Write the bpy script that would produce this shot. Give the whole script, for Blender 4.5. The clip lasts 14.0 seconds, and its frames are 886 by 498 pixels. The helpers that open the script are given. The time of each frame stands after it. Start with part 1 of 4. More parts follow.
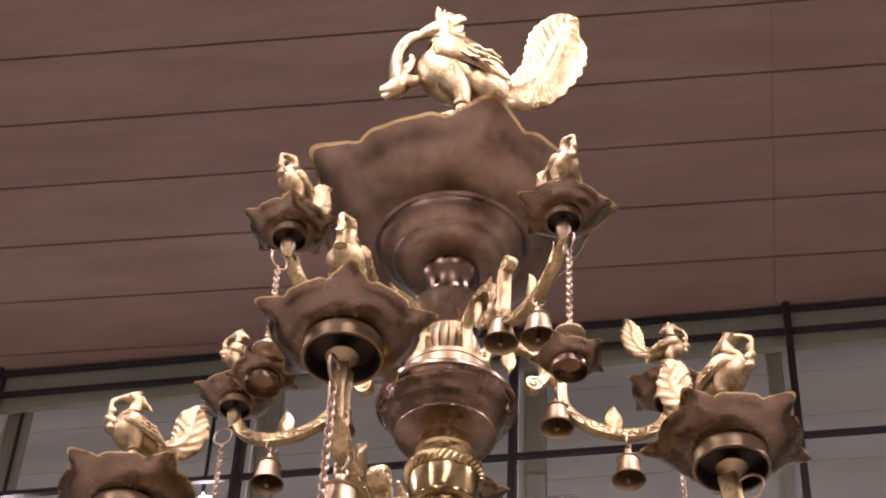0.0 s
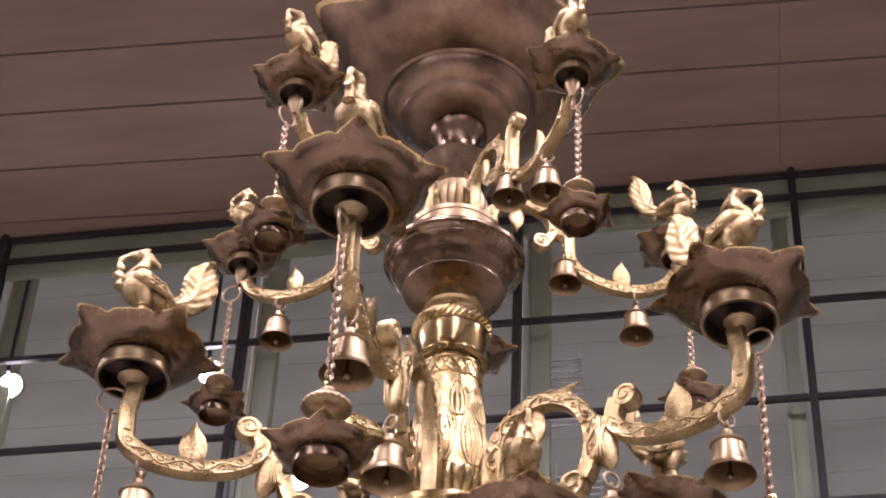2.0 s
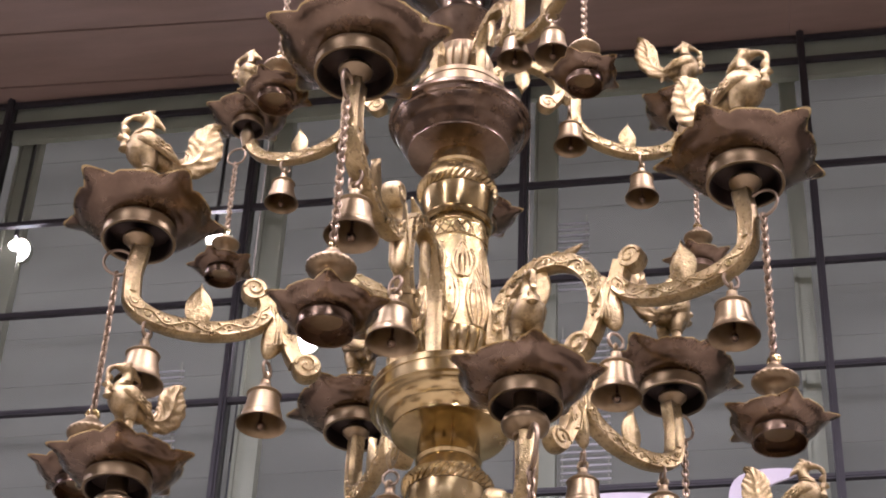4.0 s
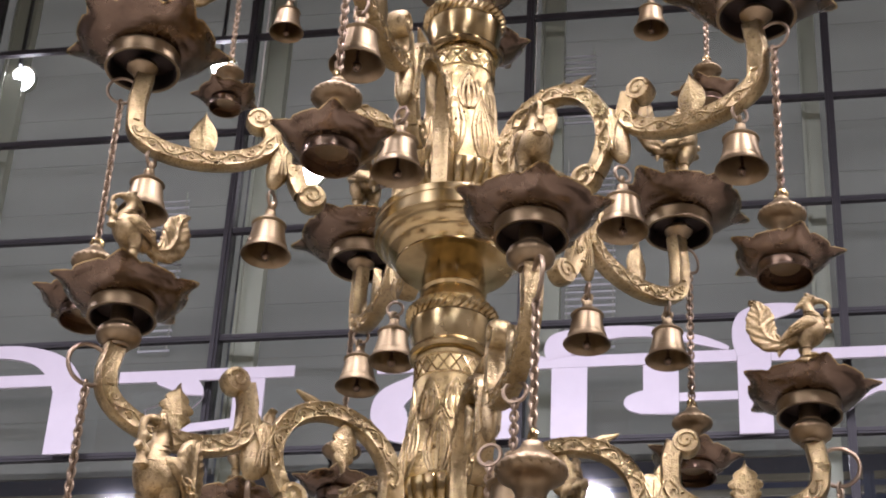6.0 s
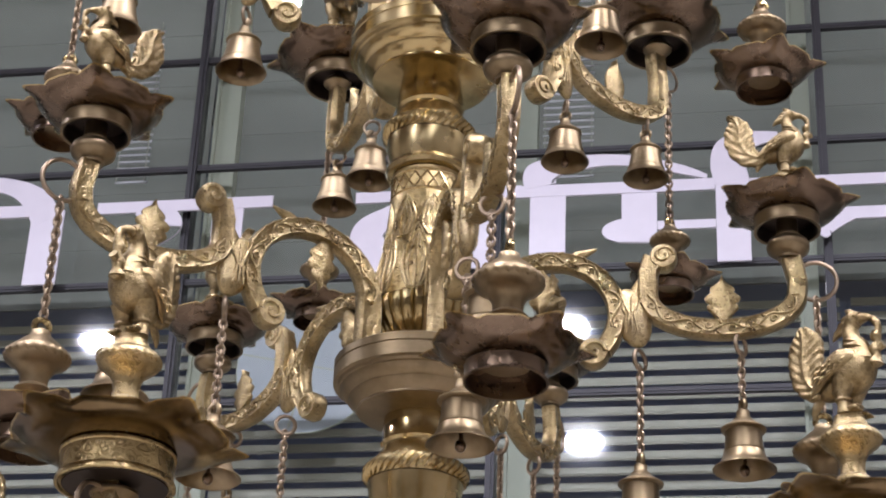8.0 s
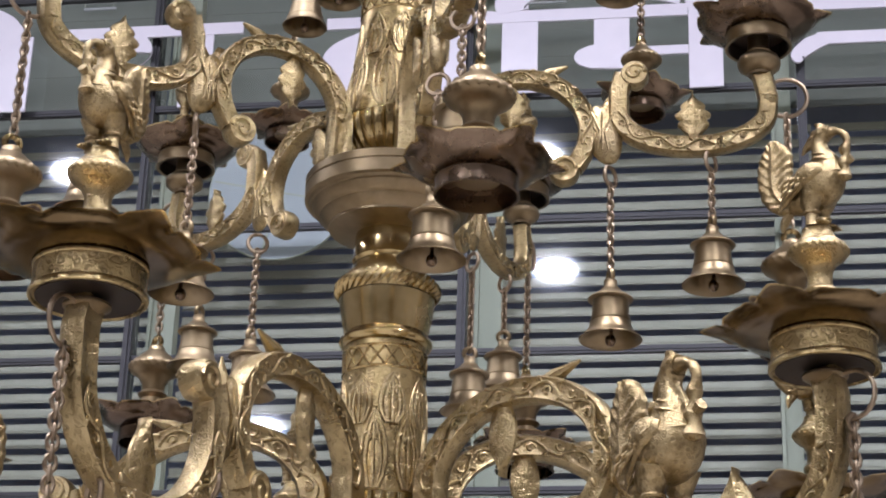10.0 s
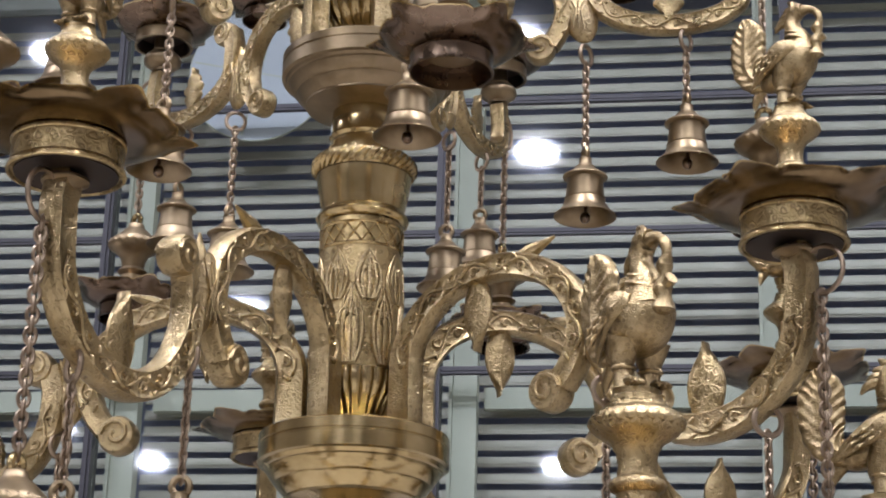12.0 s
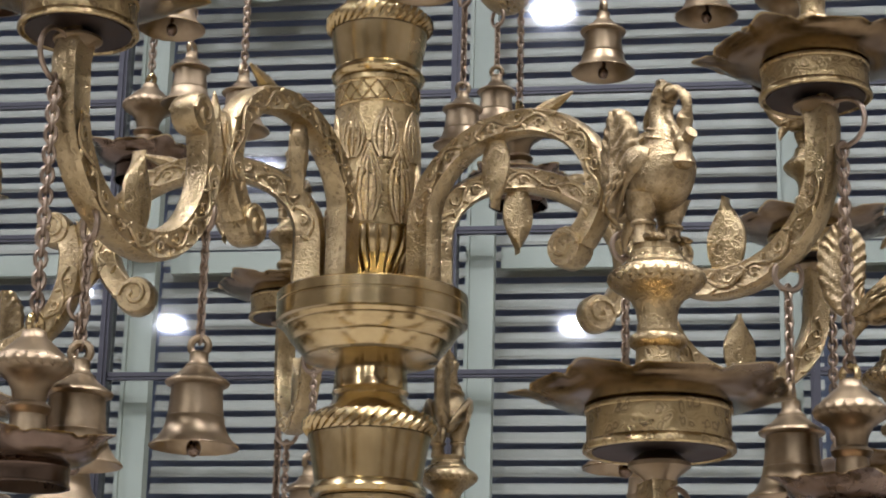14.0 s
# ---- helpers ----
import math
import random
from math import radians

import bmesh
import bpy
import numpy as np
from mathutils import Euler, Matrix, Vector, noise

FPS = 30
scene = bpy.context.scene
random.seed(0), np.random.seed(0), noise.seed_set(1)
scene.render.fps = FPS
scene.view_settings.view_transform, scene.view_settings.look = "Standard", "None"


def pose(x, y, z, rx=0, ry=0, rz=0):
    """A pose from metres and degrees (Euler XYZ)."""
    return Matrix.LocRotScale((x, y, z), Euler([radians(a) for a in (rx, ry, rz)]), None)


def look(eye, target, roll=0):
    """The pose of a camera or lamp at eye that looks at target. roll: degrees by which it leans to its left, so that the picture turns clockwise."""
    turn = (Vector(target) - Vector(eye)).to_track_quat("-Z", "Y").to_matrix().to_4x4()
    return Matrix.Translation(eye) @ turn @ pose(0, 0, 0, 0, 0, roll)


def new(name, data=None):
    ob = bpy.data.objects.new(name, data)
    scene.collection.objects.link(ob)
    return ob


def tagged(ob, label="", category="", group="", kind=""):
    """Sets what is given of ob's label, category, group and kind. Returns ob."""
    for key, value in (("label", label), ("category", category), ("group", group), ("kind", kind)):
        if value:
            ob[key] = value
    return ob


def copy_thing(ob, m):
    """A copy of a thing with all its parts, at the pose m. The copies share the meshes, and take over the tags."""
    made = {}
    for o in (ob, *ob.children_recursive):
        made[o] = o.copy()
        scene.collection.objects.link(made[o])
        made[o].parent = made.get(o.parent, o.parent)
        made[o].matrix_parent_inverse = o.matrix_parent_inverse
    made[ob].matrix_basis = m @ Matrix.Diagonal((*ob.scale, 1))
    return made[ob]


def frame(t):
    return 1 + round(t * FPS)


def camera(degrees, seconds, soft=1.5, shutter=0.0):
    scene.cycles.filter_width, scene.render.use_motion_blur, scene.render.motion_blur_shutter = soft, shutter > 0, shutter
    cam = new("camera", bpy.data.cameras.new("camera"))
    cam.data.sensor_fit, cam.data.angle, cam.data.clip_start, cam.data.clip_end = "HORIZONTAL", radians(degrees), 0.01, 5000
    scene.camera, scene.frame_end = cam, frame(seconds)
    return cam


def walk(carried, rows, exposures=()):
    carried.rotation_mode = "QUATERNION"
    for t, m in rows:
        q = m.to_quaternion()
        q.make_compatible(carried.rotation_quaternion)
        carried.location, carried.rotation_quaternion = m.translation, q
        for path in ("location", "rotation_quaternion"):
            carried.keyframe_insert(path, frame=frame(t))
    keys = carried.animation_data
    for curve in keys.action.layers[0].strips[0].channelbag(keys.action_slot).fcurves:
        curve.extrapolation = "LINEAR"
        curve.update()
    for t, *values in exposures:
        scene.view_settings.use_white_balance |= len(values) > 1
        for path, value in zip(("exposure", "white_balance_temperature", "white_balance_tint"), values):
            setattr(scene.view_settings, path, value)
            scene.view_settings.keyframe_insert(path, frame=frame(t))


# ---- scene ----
# ---- camera ----
cam = camera(25.0, 14.0, soft=2.0)

PATH = [
    (0.0, look((-0.0049, 0.0595, 1.5977), (-0.2909, 1.4528, 3.0037), 3.08)),
    (0.5, look((-0.0113, 0.0643, 1.5879), (-0.2939, 1.4754, 2.9767), 2.83)),
    (1.0, look((-0.0138, 0.0707, 1.5835), (-0.3019, 1.5069, 2.9452), 2.95)),
    (1.5, look((-0.0171, 0.0794, 1.5827), (-0.3120, 1.5385, 2.9184), 2.90)),
    (2.0, look((-0.0181, 0.0797, 1.5794), (-0.3176, 1.5594, 2.8912), 2.89)),
    (2.5, look((-0.0171, 0.0781, 1.5788), (-0.3205, 1.5770, 2.8677), 2.77)),
    (3.0, look((-0.0148, 0.0840, 1.5773), (-0.3199, 1.6017, 2.8436), 2.64)),
    (5.5, look((-0.0155, 0.0966, 1.5844), (-0.3504, 1.7315, 2.6867), 3.36)),
    (6.0, look((-0.0182, 0.1064, 1.5866), (-0.3512, 1.7629, 2.6567), 3.27)),
    (6.5, look((-0.0169, 0.1096, 1.5825), (-0.3427, 1.7866, 2.6223), 3.20)),
    (7.0, look((-0.0143, 0.1210, 1.5759), (-0.3375, 1.8186, 2.5828), 2.99)),
    (7.5, look((-0.0189, 0.1311, 1.5687), (-0.3396, 1.8509, 2.5378), 2.80)),
    (8.0, look((-0.0193, 0.1378, 1.5656), (-0.3389, 1.8793, 2.4956), 2.59)),
    (8.5, look((-0.0203, 0.1448, 1.5649), (-0.3382, 1.9082, 2.4533), 2.30)),
    (9.0, look((-0.0210, 0.1503, 1.5588), (-0.3335, 1.9352, 2.4053), 2.05)),
    (11.5, look((-0.0056, 0.1236, 1.5256), (-0.2877, 1.9760, 2.2248), 2.07)),
    (12.0, look((-0.0034, 0.1207, 1.5237), (-0.2870, 1.9834, 2.1945), 1.84)),
    (12.5, look((-0.0028, 0.1199, 1.5229), (-0.2900, 1.9929, 2.1628), 1.66)),
    (13.0, look((-0.0029, 0.1236, 1.5219), (-0.2954, 2.0071, 2.1276), 1.49)),
    (13.5, look((-0.0049, 0.1336, 1.5232), (-0.3016, 2.0273, 2.0941), 1.44)),
    (14.0, look((-0.0086, 0.1398, 1.5243), (-0.3104, 2.0422, 2.0624), 1.45)),
]
walk(cam, PATH, ((0.0, 0.90, 6540, 47), (3.0, 0.87, 6120, 41), (6.5, 0.64, 5900, 30), (9.0, 0.63, 5680, 21), (14.0, 0.72, 5600, 22)))

# ---- light ----
world = bpy.data.worlds.new("hall_air")
scene.world = world
world.use_nodes = True
world.node_tree.nodes["Background"].inputs[0].default_value = (0.9, 0.85, 0.8, 1)
world.node_tree.nodes["Background"].inputs[1].default_value = 0.02


def panel_light(name, x, y, z, sx, sy, watts, color, down=True):
    lamp = bpy.data.lights.new(name, "AREA")
    lamp.shape, lamp.size, lamp.size_y, lamp.energy, lamp.color = "RECTANGLE", sx, sy, watts, color
    ob = new(name, lamp)
    ob.matrix_basis = pose(x, y, z, 0 if down else 180, 0, 0)
    return ob


WARM = (0.98, 0.98, 1.0)
COOL = (1.0, 0.985, 0.96)

# ---- materials ----


def material(name):
    m = bpy.data.materials.new(name)
    m.use_nodes = True
    t = m.node_tree
    return m, t, t.nodes["Principled BSDF"]


def node(t, kind, **values):
    n = t.nodes.new(kind)
    for key, value in values.items():
        n.inputs[key.replace("_", " ")].default_value = value
    return n


def coords(t):
    return t.nodes.new("ShaderNodeTexCoord").outputs["Object"]


def ramp(t, source, stops):
    r = t.nodes.new("ShaderNodeValToRGB")
    while len(r.color_ramp.elements) < len(stops):
        r.color_ramp.elements.new(0.5)
    for e, (p, c) in zip(r.color_ramp.elements, stops):
        e.position, e.color = p, (*c, 1)
    t.links.new(source, r.inputs[0])
    return r.outputs[0]


def brass(name, dark, mid, light, rough, engraved=0.0, scale=60.0, dust=0.0, depth=0.0007):
    """Cast brass: tarnish in patches, fine grain, and chased ornament where engraved is above 0."""
    m, t, b = material(name)
    p = coords(t)
    big = node(t, "ShaderNodeTexNoise", Scale=9.0, Detail=5.0, Roughness=0.65)
    fine = node(t, "ShaderNodeTexNoise", Scale=140.0, Detail=3.0)
    for n in (big, fine):
        t.links.new(p, n.inputs["Vector"])
    colour = ramp(t, big.outputs[0], [(0.30, dark), (0.50, mid), (0.72, light)])
    t.links.new(colour, b.inputs["Base Color"])
    b.inputs["Metallic"].default_value = 1.0 - dust
    r = node(t, "ShaderNodeMapRange", From_Min=0.3, From_Max=0.7, To_Min=rough - 0.08, To_Max=rough + 0.12)
    t.links.new(big.outputs[0], r.inputs["Value"])
    t.links.new(r.outputs[0], b.inputs["Roughness"])
    bump = node(t, "ShaderNodeBump", Strength=0.12, Distance=0.0006)
    t.links.new(fine.outputs[0], bump.inputs["Height"])
    last = bump
    if engraved:
        warp = node(t, "ShaderNodeTexNoise", Scale=scale * 0.5, Detail=2.0)
        t.links.new(p, warp.inputs["Vector"])
        mix = t.nodes.new("ShaderNodeVectorMath")
        mix.operation = "MULTIPLY_ADD"
        t.links.new(warp.outputs["Color"], mix.inputs[0])
        mix.inputs[1].default_value = (0.028, 0.028, 0.028)
        t.links.new(p, mix.inputs[2])
        v = node(t, "ShaderNodeTexVoronoi", Scale=scale)
        t.links.new(mix.outputs[0], v.inputs["Vector"])
        # scrolls: the cells' distances turned into fine curling grooves
        curl = node(t, "ShaderNodeMath")
        curl.operation = "SINE"
        times = t.nodes.new("ShaderNodeMath")
        times.operation, times.inputs[1].default_value = "MULTIPLY", 15.0
        t.links.new(v.outputs["Distance"], times.inputs[0])
        t.links.new(times.outputs[0], curl.inputs[0])
        add = t.nodes.new("ShaderNodeMath")
        add.operation = "MULTIPLY_ADD"
        add.inputs[1].default_value = 0.35
        t.links.new(curl.outputs[0], add.inputs[0])
        t.links.new(v.outputs["Distance"], add.inputs[2])
        carve = node(t, "ShaderNodeBump", Strength=engraved, Distance=depth)
        t.links.new(add.outputs[0], carve.inputs["Height"])
        t.links.new(bump.outputs[0], carve.inputs["Normal"])
        last = carve
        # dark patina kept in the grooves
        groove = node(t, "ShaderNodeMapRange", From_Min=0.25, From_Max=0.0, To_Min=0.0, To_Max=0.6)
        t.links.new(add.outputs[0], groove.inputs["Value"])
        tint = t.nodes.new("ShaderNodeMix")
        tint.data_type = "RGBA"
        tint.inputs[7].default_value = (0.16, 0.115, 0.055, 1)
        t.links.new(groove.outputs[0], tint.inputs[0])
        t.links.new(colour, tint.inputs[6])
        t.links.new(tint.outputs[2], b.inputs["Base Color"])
    t.links.new(last.outputs[0], b.inputs["Normal"])
    return m


BRIGHT = brass("polished_brass", (0.27, 0.196, 0.078), (0.43, 0.325, 0.140), (0.56, 0.443, 0.222), 0.18)
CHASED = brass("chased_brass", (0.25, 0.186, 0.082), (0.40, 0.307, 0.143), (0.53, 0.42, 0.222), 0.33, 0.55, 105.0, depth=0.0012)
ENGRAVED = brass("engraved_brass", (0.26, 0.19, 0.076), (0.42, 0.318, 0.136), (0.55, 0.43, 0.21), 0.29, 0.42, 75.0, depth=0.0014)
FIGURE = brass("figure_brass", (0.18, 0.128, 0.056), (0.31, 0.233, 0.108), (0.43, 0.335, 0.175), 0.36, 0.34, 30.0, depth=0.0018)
TARNISHED = brass("tarnished_brass", (0.075, 0.052, 0.032), (0.145, 0.102, 0.063), (0.26, 0.188, 0.118), 0.24)
BOWLBRASS = brass("dulled_bowl_brass", (0.10, 0.07, 0.046), (0.185, 0.132, 0.086), (0.28, 0.205, 0.135), 0.33)
BROWNED = brass("browned_brass", (0.07, 0.046, 0.020), (0.14, 0.096, 0.043), (0.26, 0.187, 0.09), 0.20)
DARKBRASS = brass("dark_brass", (0.035, 0.026, 0.02), (0.06, 0.046, 0.035), (0.10, 0.075, 0.056), 0.5)
BELLMETAL = brass("bell_metal", (0.14, 0.100, 0.050), (0.225, 0.168, 0.088), (0.33, 0.252, 0.142), 0.37)
CHAINMETAL = brass("chain_brass", (0.17, 0.125, 0.078), (0.27, 0.205, 0.13), (0.38, 0.295, 0.19), 0.40)


def plain(name, a, b_, rough, scale=6.0, bump=0.1, metal=0.0, stretch=(1, 1, 1)):
    m, t, b = material(name)
    mp = t.nodes.new("ShaderNodeMapping")
    mp.inputs["Scale"].default_value = stretch
    t.links.new(coords(t), mp.inputs["Vector"])
    n = node(t, "ShaderNodeTexNoise", Scale=scale, Detail=6.0, Roughness=0.6)
    t.links.new(mp.outputs[0], n.inputs["Vector"])
    t.links.new(ramp(t, n.outputs[0], [(0.3, a), (0.7, b_)]), b.inputs["Base Color"])
    b.inputs["Roughness"].default_value, b.inputs["Metallic"].default_value = rough, metal
    bp = node(t, "ShaderNodeBump", Strength=bump, Distance=0.002)
    t.links.new(n.outputs[0], bp.inputs["Height"])
    t.links.new(bp.outputs[0], b.inputs["Normal"])
    return m


CEILING = plain("brown_soffit_panel", (0.182, 0.126, 0.086), (0.232, 0.166, 0.117), 0.5, 2.5, 0.05, 0.0, (0.6, 3, 1))
JOINT = plain("dark_joint", (0.01, 0.009, 0.009), (0.018, 0.016, 0.016), 0.8)
MULLION = plain("black_aluminium", (0.012, 0.011, 0.011), (0.022, 0.020, 0.020), 0.5, 12.0, 0.03)
POST = plain("pale_green_post", (0.36, 0.36, 0.28), (0.44, 0.435, 0.345), 0.5, 3.0)
SLAT = plain("grey_beige_slat", (0.335, 0.310, 0.248), (0.395, 0.368, 0.30), 0.45, 8.0, 0.05, 0.1, (0.3, 1, 1))
BACKROOM = plain("dark_blue_grey_room", (0.11, 0.13, 0.18), (0.15, 0.17, 0.22), 0.7, 2.0)
SIGNWHITE = plain("white_acrylic", (0.58, 0.545, 0.575), (0.63, 0.59, 0.62), 0.35, 5.0, 0.02)
WALLPAINT = plain("grey_wall_paint", (0.20, 0.18, 0.16), (0.26, 0.235, 0.21), 0.7, 1.5)
FLOORSTONE = plain("beige_polished_stone", (0.42, 0.385, 0.345), (0.50, 0.46, 0.415), 0.3, 3.0, 0.02)


def blind_cloth(name, dark, light):
    """Grey roller-blind cloth that lets some of the lit room through, with faint woven lines."""
    m, t, b = material(name)
    n = node(t, "ShaderNodeTexNoise", Scale=1.3, Detail=5.0)
    mp = t.nodes.new("ShaderNodeMapping")
    mp.inputs["Scale"].default_value = (0.5, 1, 2.5)
    t.links.new(coords(t), mp.inputs["Vector"])
    t.links.new(mp.outputs[0], n.inputs["Vector"])
    col = ramp(t, n.outputs[0], [(0.35, dark), (0.65, light)])
    t.links.new(col, b.inputs["Base Color"])
    b.inputs["Roughness"].default_value = 0.7
    tr = t.nodes.new("ShaderNodeBsdfTranslucent")
    t.links.new(col, tr.inputs[0])
    mix = t.nodes.new("ShaderNodeMixShader")
    mix.inputs[0].default_value = 0.5
    t.links.new(b.outputs[0], mix.inputs[1])
    t.links.new(tr.outputs[0], mix.inputs[2])
    t.links.new(mix.outputs[0], t.nodes["Material Output"].inputs[0])
    return m


def glowing(name, color, strength):
    m, t, b = material(name)
    b.inputs["Base Color"].default_value = (0.8, 0.8, 0.8, 1)
    b.inputs["Emission Color"].default_value = (*color, 1)
    b.inputs["Emission Strength"].default_value = strength
    return m


SHADE = blind_cloth("grey_roller_blind", (0.142, 0.142, 0.125), (0.192, 0.191, 0.168))
GAPNAVY = blind_cloth("navy_gap_sheet", (0.18, 0.20, 0.27), (0.22, 0.24, 0.31))
GLOW = glowing("lit_lamp_lens", (1.0, 0.98, 0.95), 40.0)
PENDANT = glowing("lit_pendant_lens", (1.0, 0.96, 0.9), 140.0)
DISCREFLECTION = plain("pale_grey_disc_reflection", (0.36, 0.37, 0.40), (0.43, 0.44, 0.47), 0.5, 3.0, 0.03)


def window_glass():
    m, t, b = material("window_glass")
    clear = t.nodes.new("ShaderNodeBsdfTransparent")
    clear.inputs[0].default_value = (0.86, 0.90, 0.87, 1)
    gloss = t.nodes.new("ShaderNodeBsdfGlossy")
    gloss.inputs["Roughness"].default_value = 0.03
    f = node(t, "ShaderNodeLayerWeight", Blend=0.5)
    steep = t.nodes.new("ShaderNodeMath")
    steep.operation, steep.inputs[1].default_value = "POWER", 5.0
    share = t.nodes.new("ShaderNodeMath")
    share.operation, share.inputs[1].default_value, share.inputs[2].default_value = "MULTIPLY_ADD", 0.96, 0.04
    t.links.new(f.outputs["Facing"], steep.inputs[0])
    t.links.new(steep.outputs[0], share.inputs[0])
    mix = t.nodes.new("ShaderNodeMixShader")
    t.links.new(share.outputs[0], mix.inputs[0])
    t.links.new(clear.outputs[0], mix.inputs[1])
    t.links.new(gloss.outputs[0], mix.inputs[2])
    t.links.new(mix.outputs[0], t.nodes["Material Output"].inputs[0])
    return m


GLASS = window_glass()

# ---- mesh helpers ----


def mesh_of(name, bm, mat, smooth=True):
    bmesh.ops.recalc_face_normals(bm, faces=bm.faces)
    me = bpy.data.meshes.new(name)
    bm.to_mesh(me)
    bm.free()
    me.materials.append(mat)
    if mat in (TARNISHED, BROWNED, BOWLBRASS):
        me.materials.append(BRIGHT)
    if smooth:
        me.shade_smooth()
        me.set_sharp_from_angle(angle=radians(42))
    return me


def part(name, bm, mat, parent, label="", m=None, smooth=True):
    ob = new(name, mesh_of(name, bm, mat, smooth) if isinstance(bm, bmesh.types.BMesh) else bm)
    ob.parent = parent
    if m is not None:
        ob.matrix_basis = m
    return tagged(ob, label)


def thing(name, label, category, group="", kind="", m=None):
    ob = tagged(new(name), label, category, group, kind)
    if m is not None:
        ob.matrix_basis = m
    return ob


def box(bm, x0, x1, y0, y1, z0, z1):
    v = [bm.verts.new((x, y, z)) for z in (z0, z1) for y in (y0, y1) for x in (x0, x1)]
    for f in ((0, 2, 3, 1), (4, 5, 7, 6), (0, 1, 5, 4), (2, 6, 7, 3), (0, 4, 6, 2), (1, 3, 7, 5)):
        bm.faces.new([v[i] for i in f])
    return bm


def lathe(profile, n=48, bm=None, lobes=0, depth=0.0, span=(0, 0), at=(0, 0, 0)):
    """Turns (radius, z) pairs round z. Between the heights in span the surface is fluted with so many lobes."""
    bm = bm or bmesh.new()
    rings = []
    for r, z in profile:
        ring = []
        for i in range(n):
            a = 2 * math.pi * i / n
            k = r
            if lobes and span[0] < z < span[1]:
                u = (z - span[0]) / (span[1] - span[0])
                k = r * (1 - depth * (1 - abs(math.cos(lobes * a / 2))) ** 2 * math.sin(math.pi * u) ** 0.5)
            ring.append(bm.verts.new((at[0] + k * math.cos(a), at[1] + k * math.sin(a), at[2] + z)))
        rings.append(ring)
    for a, b in zip(rings, rings[1:]):
        for i in range(n):
            bm.faces.new((a[i], a[(i + 1) % n], b[(i + 1) % n], b[i]))
    bm.faces.new(rings[0])
    bm.faces.new(rings[-1])
    return bm


def torus(bm, m, big, small, n=20, k=8, stretch=1.0):
    rings = []
    for i in range(n):
        a = 2 * math.pi * i / n
        ring = []
        for j in range(k):
            b = 2 * math.pi * j / k
            r = big + small * math.cos(b)
            ring.append(bm.verts.new(m @ Vector((r * math.cos(a), small * math.sin(b), stretch * r * math.sin(a)))))
        rings.append(ring)
    for i in range(n):
        for j in range(k):
            a, b = rings[i], rings[(i + 1) % n]
            bm.faces.new((a[j], a[(j + 1) % k], b[(j + 1) % k], b[j]))
    return bm


def blob(bm, m, sx, sy, sz, n=14, k=9):
    """An ellipsoid."""
    geo = bmesh.ops.create_uvsphere(bm, u_segments=n, v_segments=k, radius=1.0)
    bmesh.ops.transform(bm, matrix=m @ Matrix.Diagonal((sx, sy, sz, 1)), verts=geo["verts"])
    return bm


def tube(bm, points, radii, n=10, flat=1.0):
    """A round limb along points (Vectors) with those radii."""
    pts = [Vector(p) for p in points]
    rings = []
    for i, p in enumerate(pts):
        d = (pts[min(i + 1, len(pts) - 1)] - pts[max(i - 1, 0)]).normalized()
        side = d.cross(Vector((0, 1, 0)))
        side = side.normalized() if side.length > 1e-4 else Vector((1, 0, 0))
        up = side.cross(d).normalized()
        rings.append([bm.verts.new(p + radii[i] * (math.cos(2 * math.pi * j / n) * side + flat * math.sin(2 * math.pi * j / n) * up)) for j in range(n)])
    for a, b in zip(rings, rings[1:]):
        for j in range(n):
            bm.faces.new((a[j], a[(j + 1) % n], b[(j + 1) % n], b[j]))
    bm.faces.new(rings[0])
    bm.faces.new(rings[-1])
    return bm


def ribbon(bm, pts, widths, thick):
    """A flat cast bar that follows (x, z) points, with chamfered edges and a raised middle."""
    rings = []
    n = len(pts)
    for i, (x, z) in enumerate(pts):
        ax, az = pts[max(i - 1, 0)]
        bx, bz = pts[min(i + 1, n - 1)]
        d = Vector((bx - ax, bz - az)).normalized()
        nx, nz = -d.y, d.x
        w, t = widths[i] / 2, thick / 2
        ring = []
        for u, v in ((-1, -0.6), (-0.8, -1), (-0.5, -0.86), (0.5, -0.86), (0.8, -1), (1, -0.6), (1, 0.6), (0.8, 1), (0.5, 0.86), (-0.5, 0.86), (-0.8, 1), (-1, 0.6)):
            ring.append(bm.verts.new((x + nx * u * w, v * t, z + nz * u * w)))
        rings.append(ring)
    for a, b in zip(rings, rings[1:]):
        for j in range(12):
            bm.faces.new((a[j], a[(j + 1) % 12], b[(j + 1) % 12], b[j]))
    bm.faces.new(rings[0])
    bm.faces.new(rings[-1])
    return bm


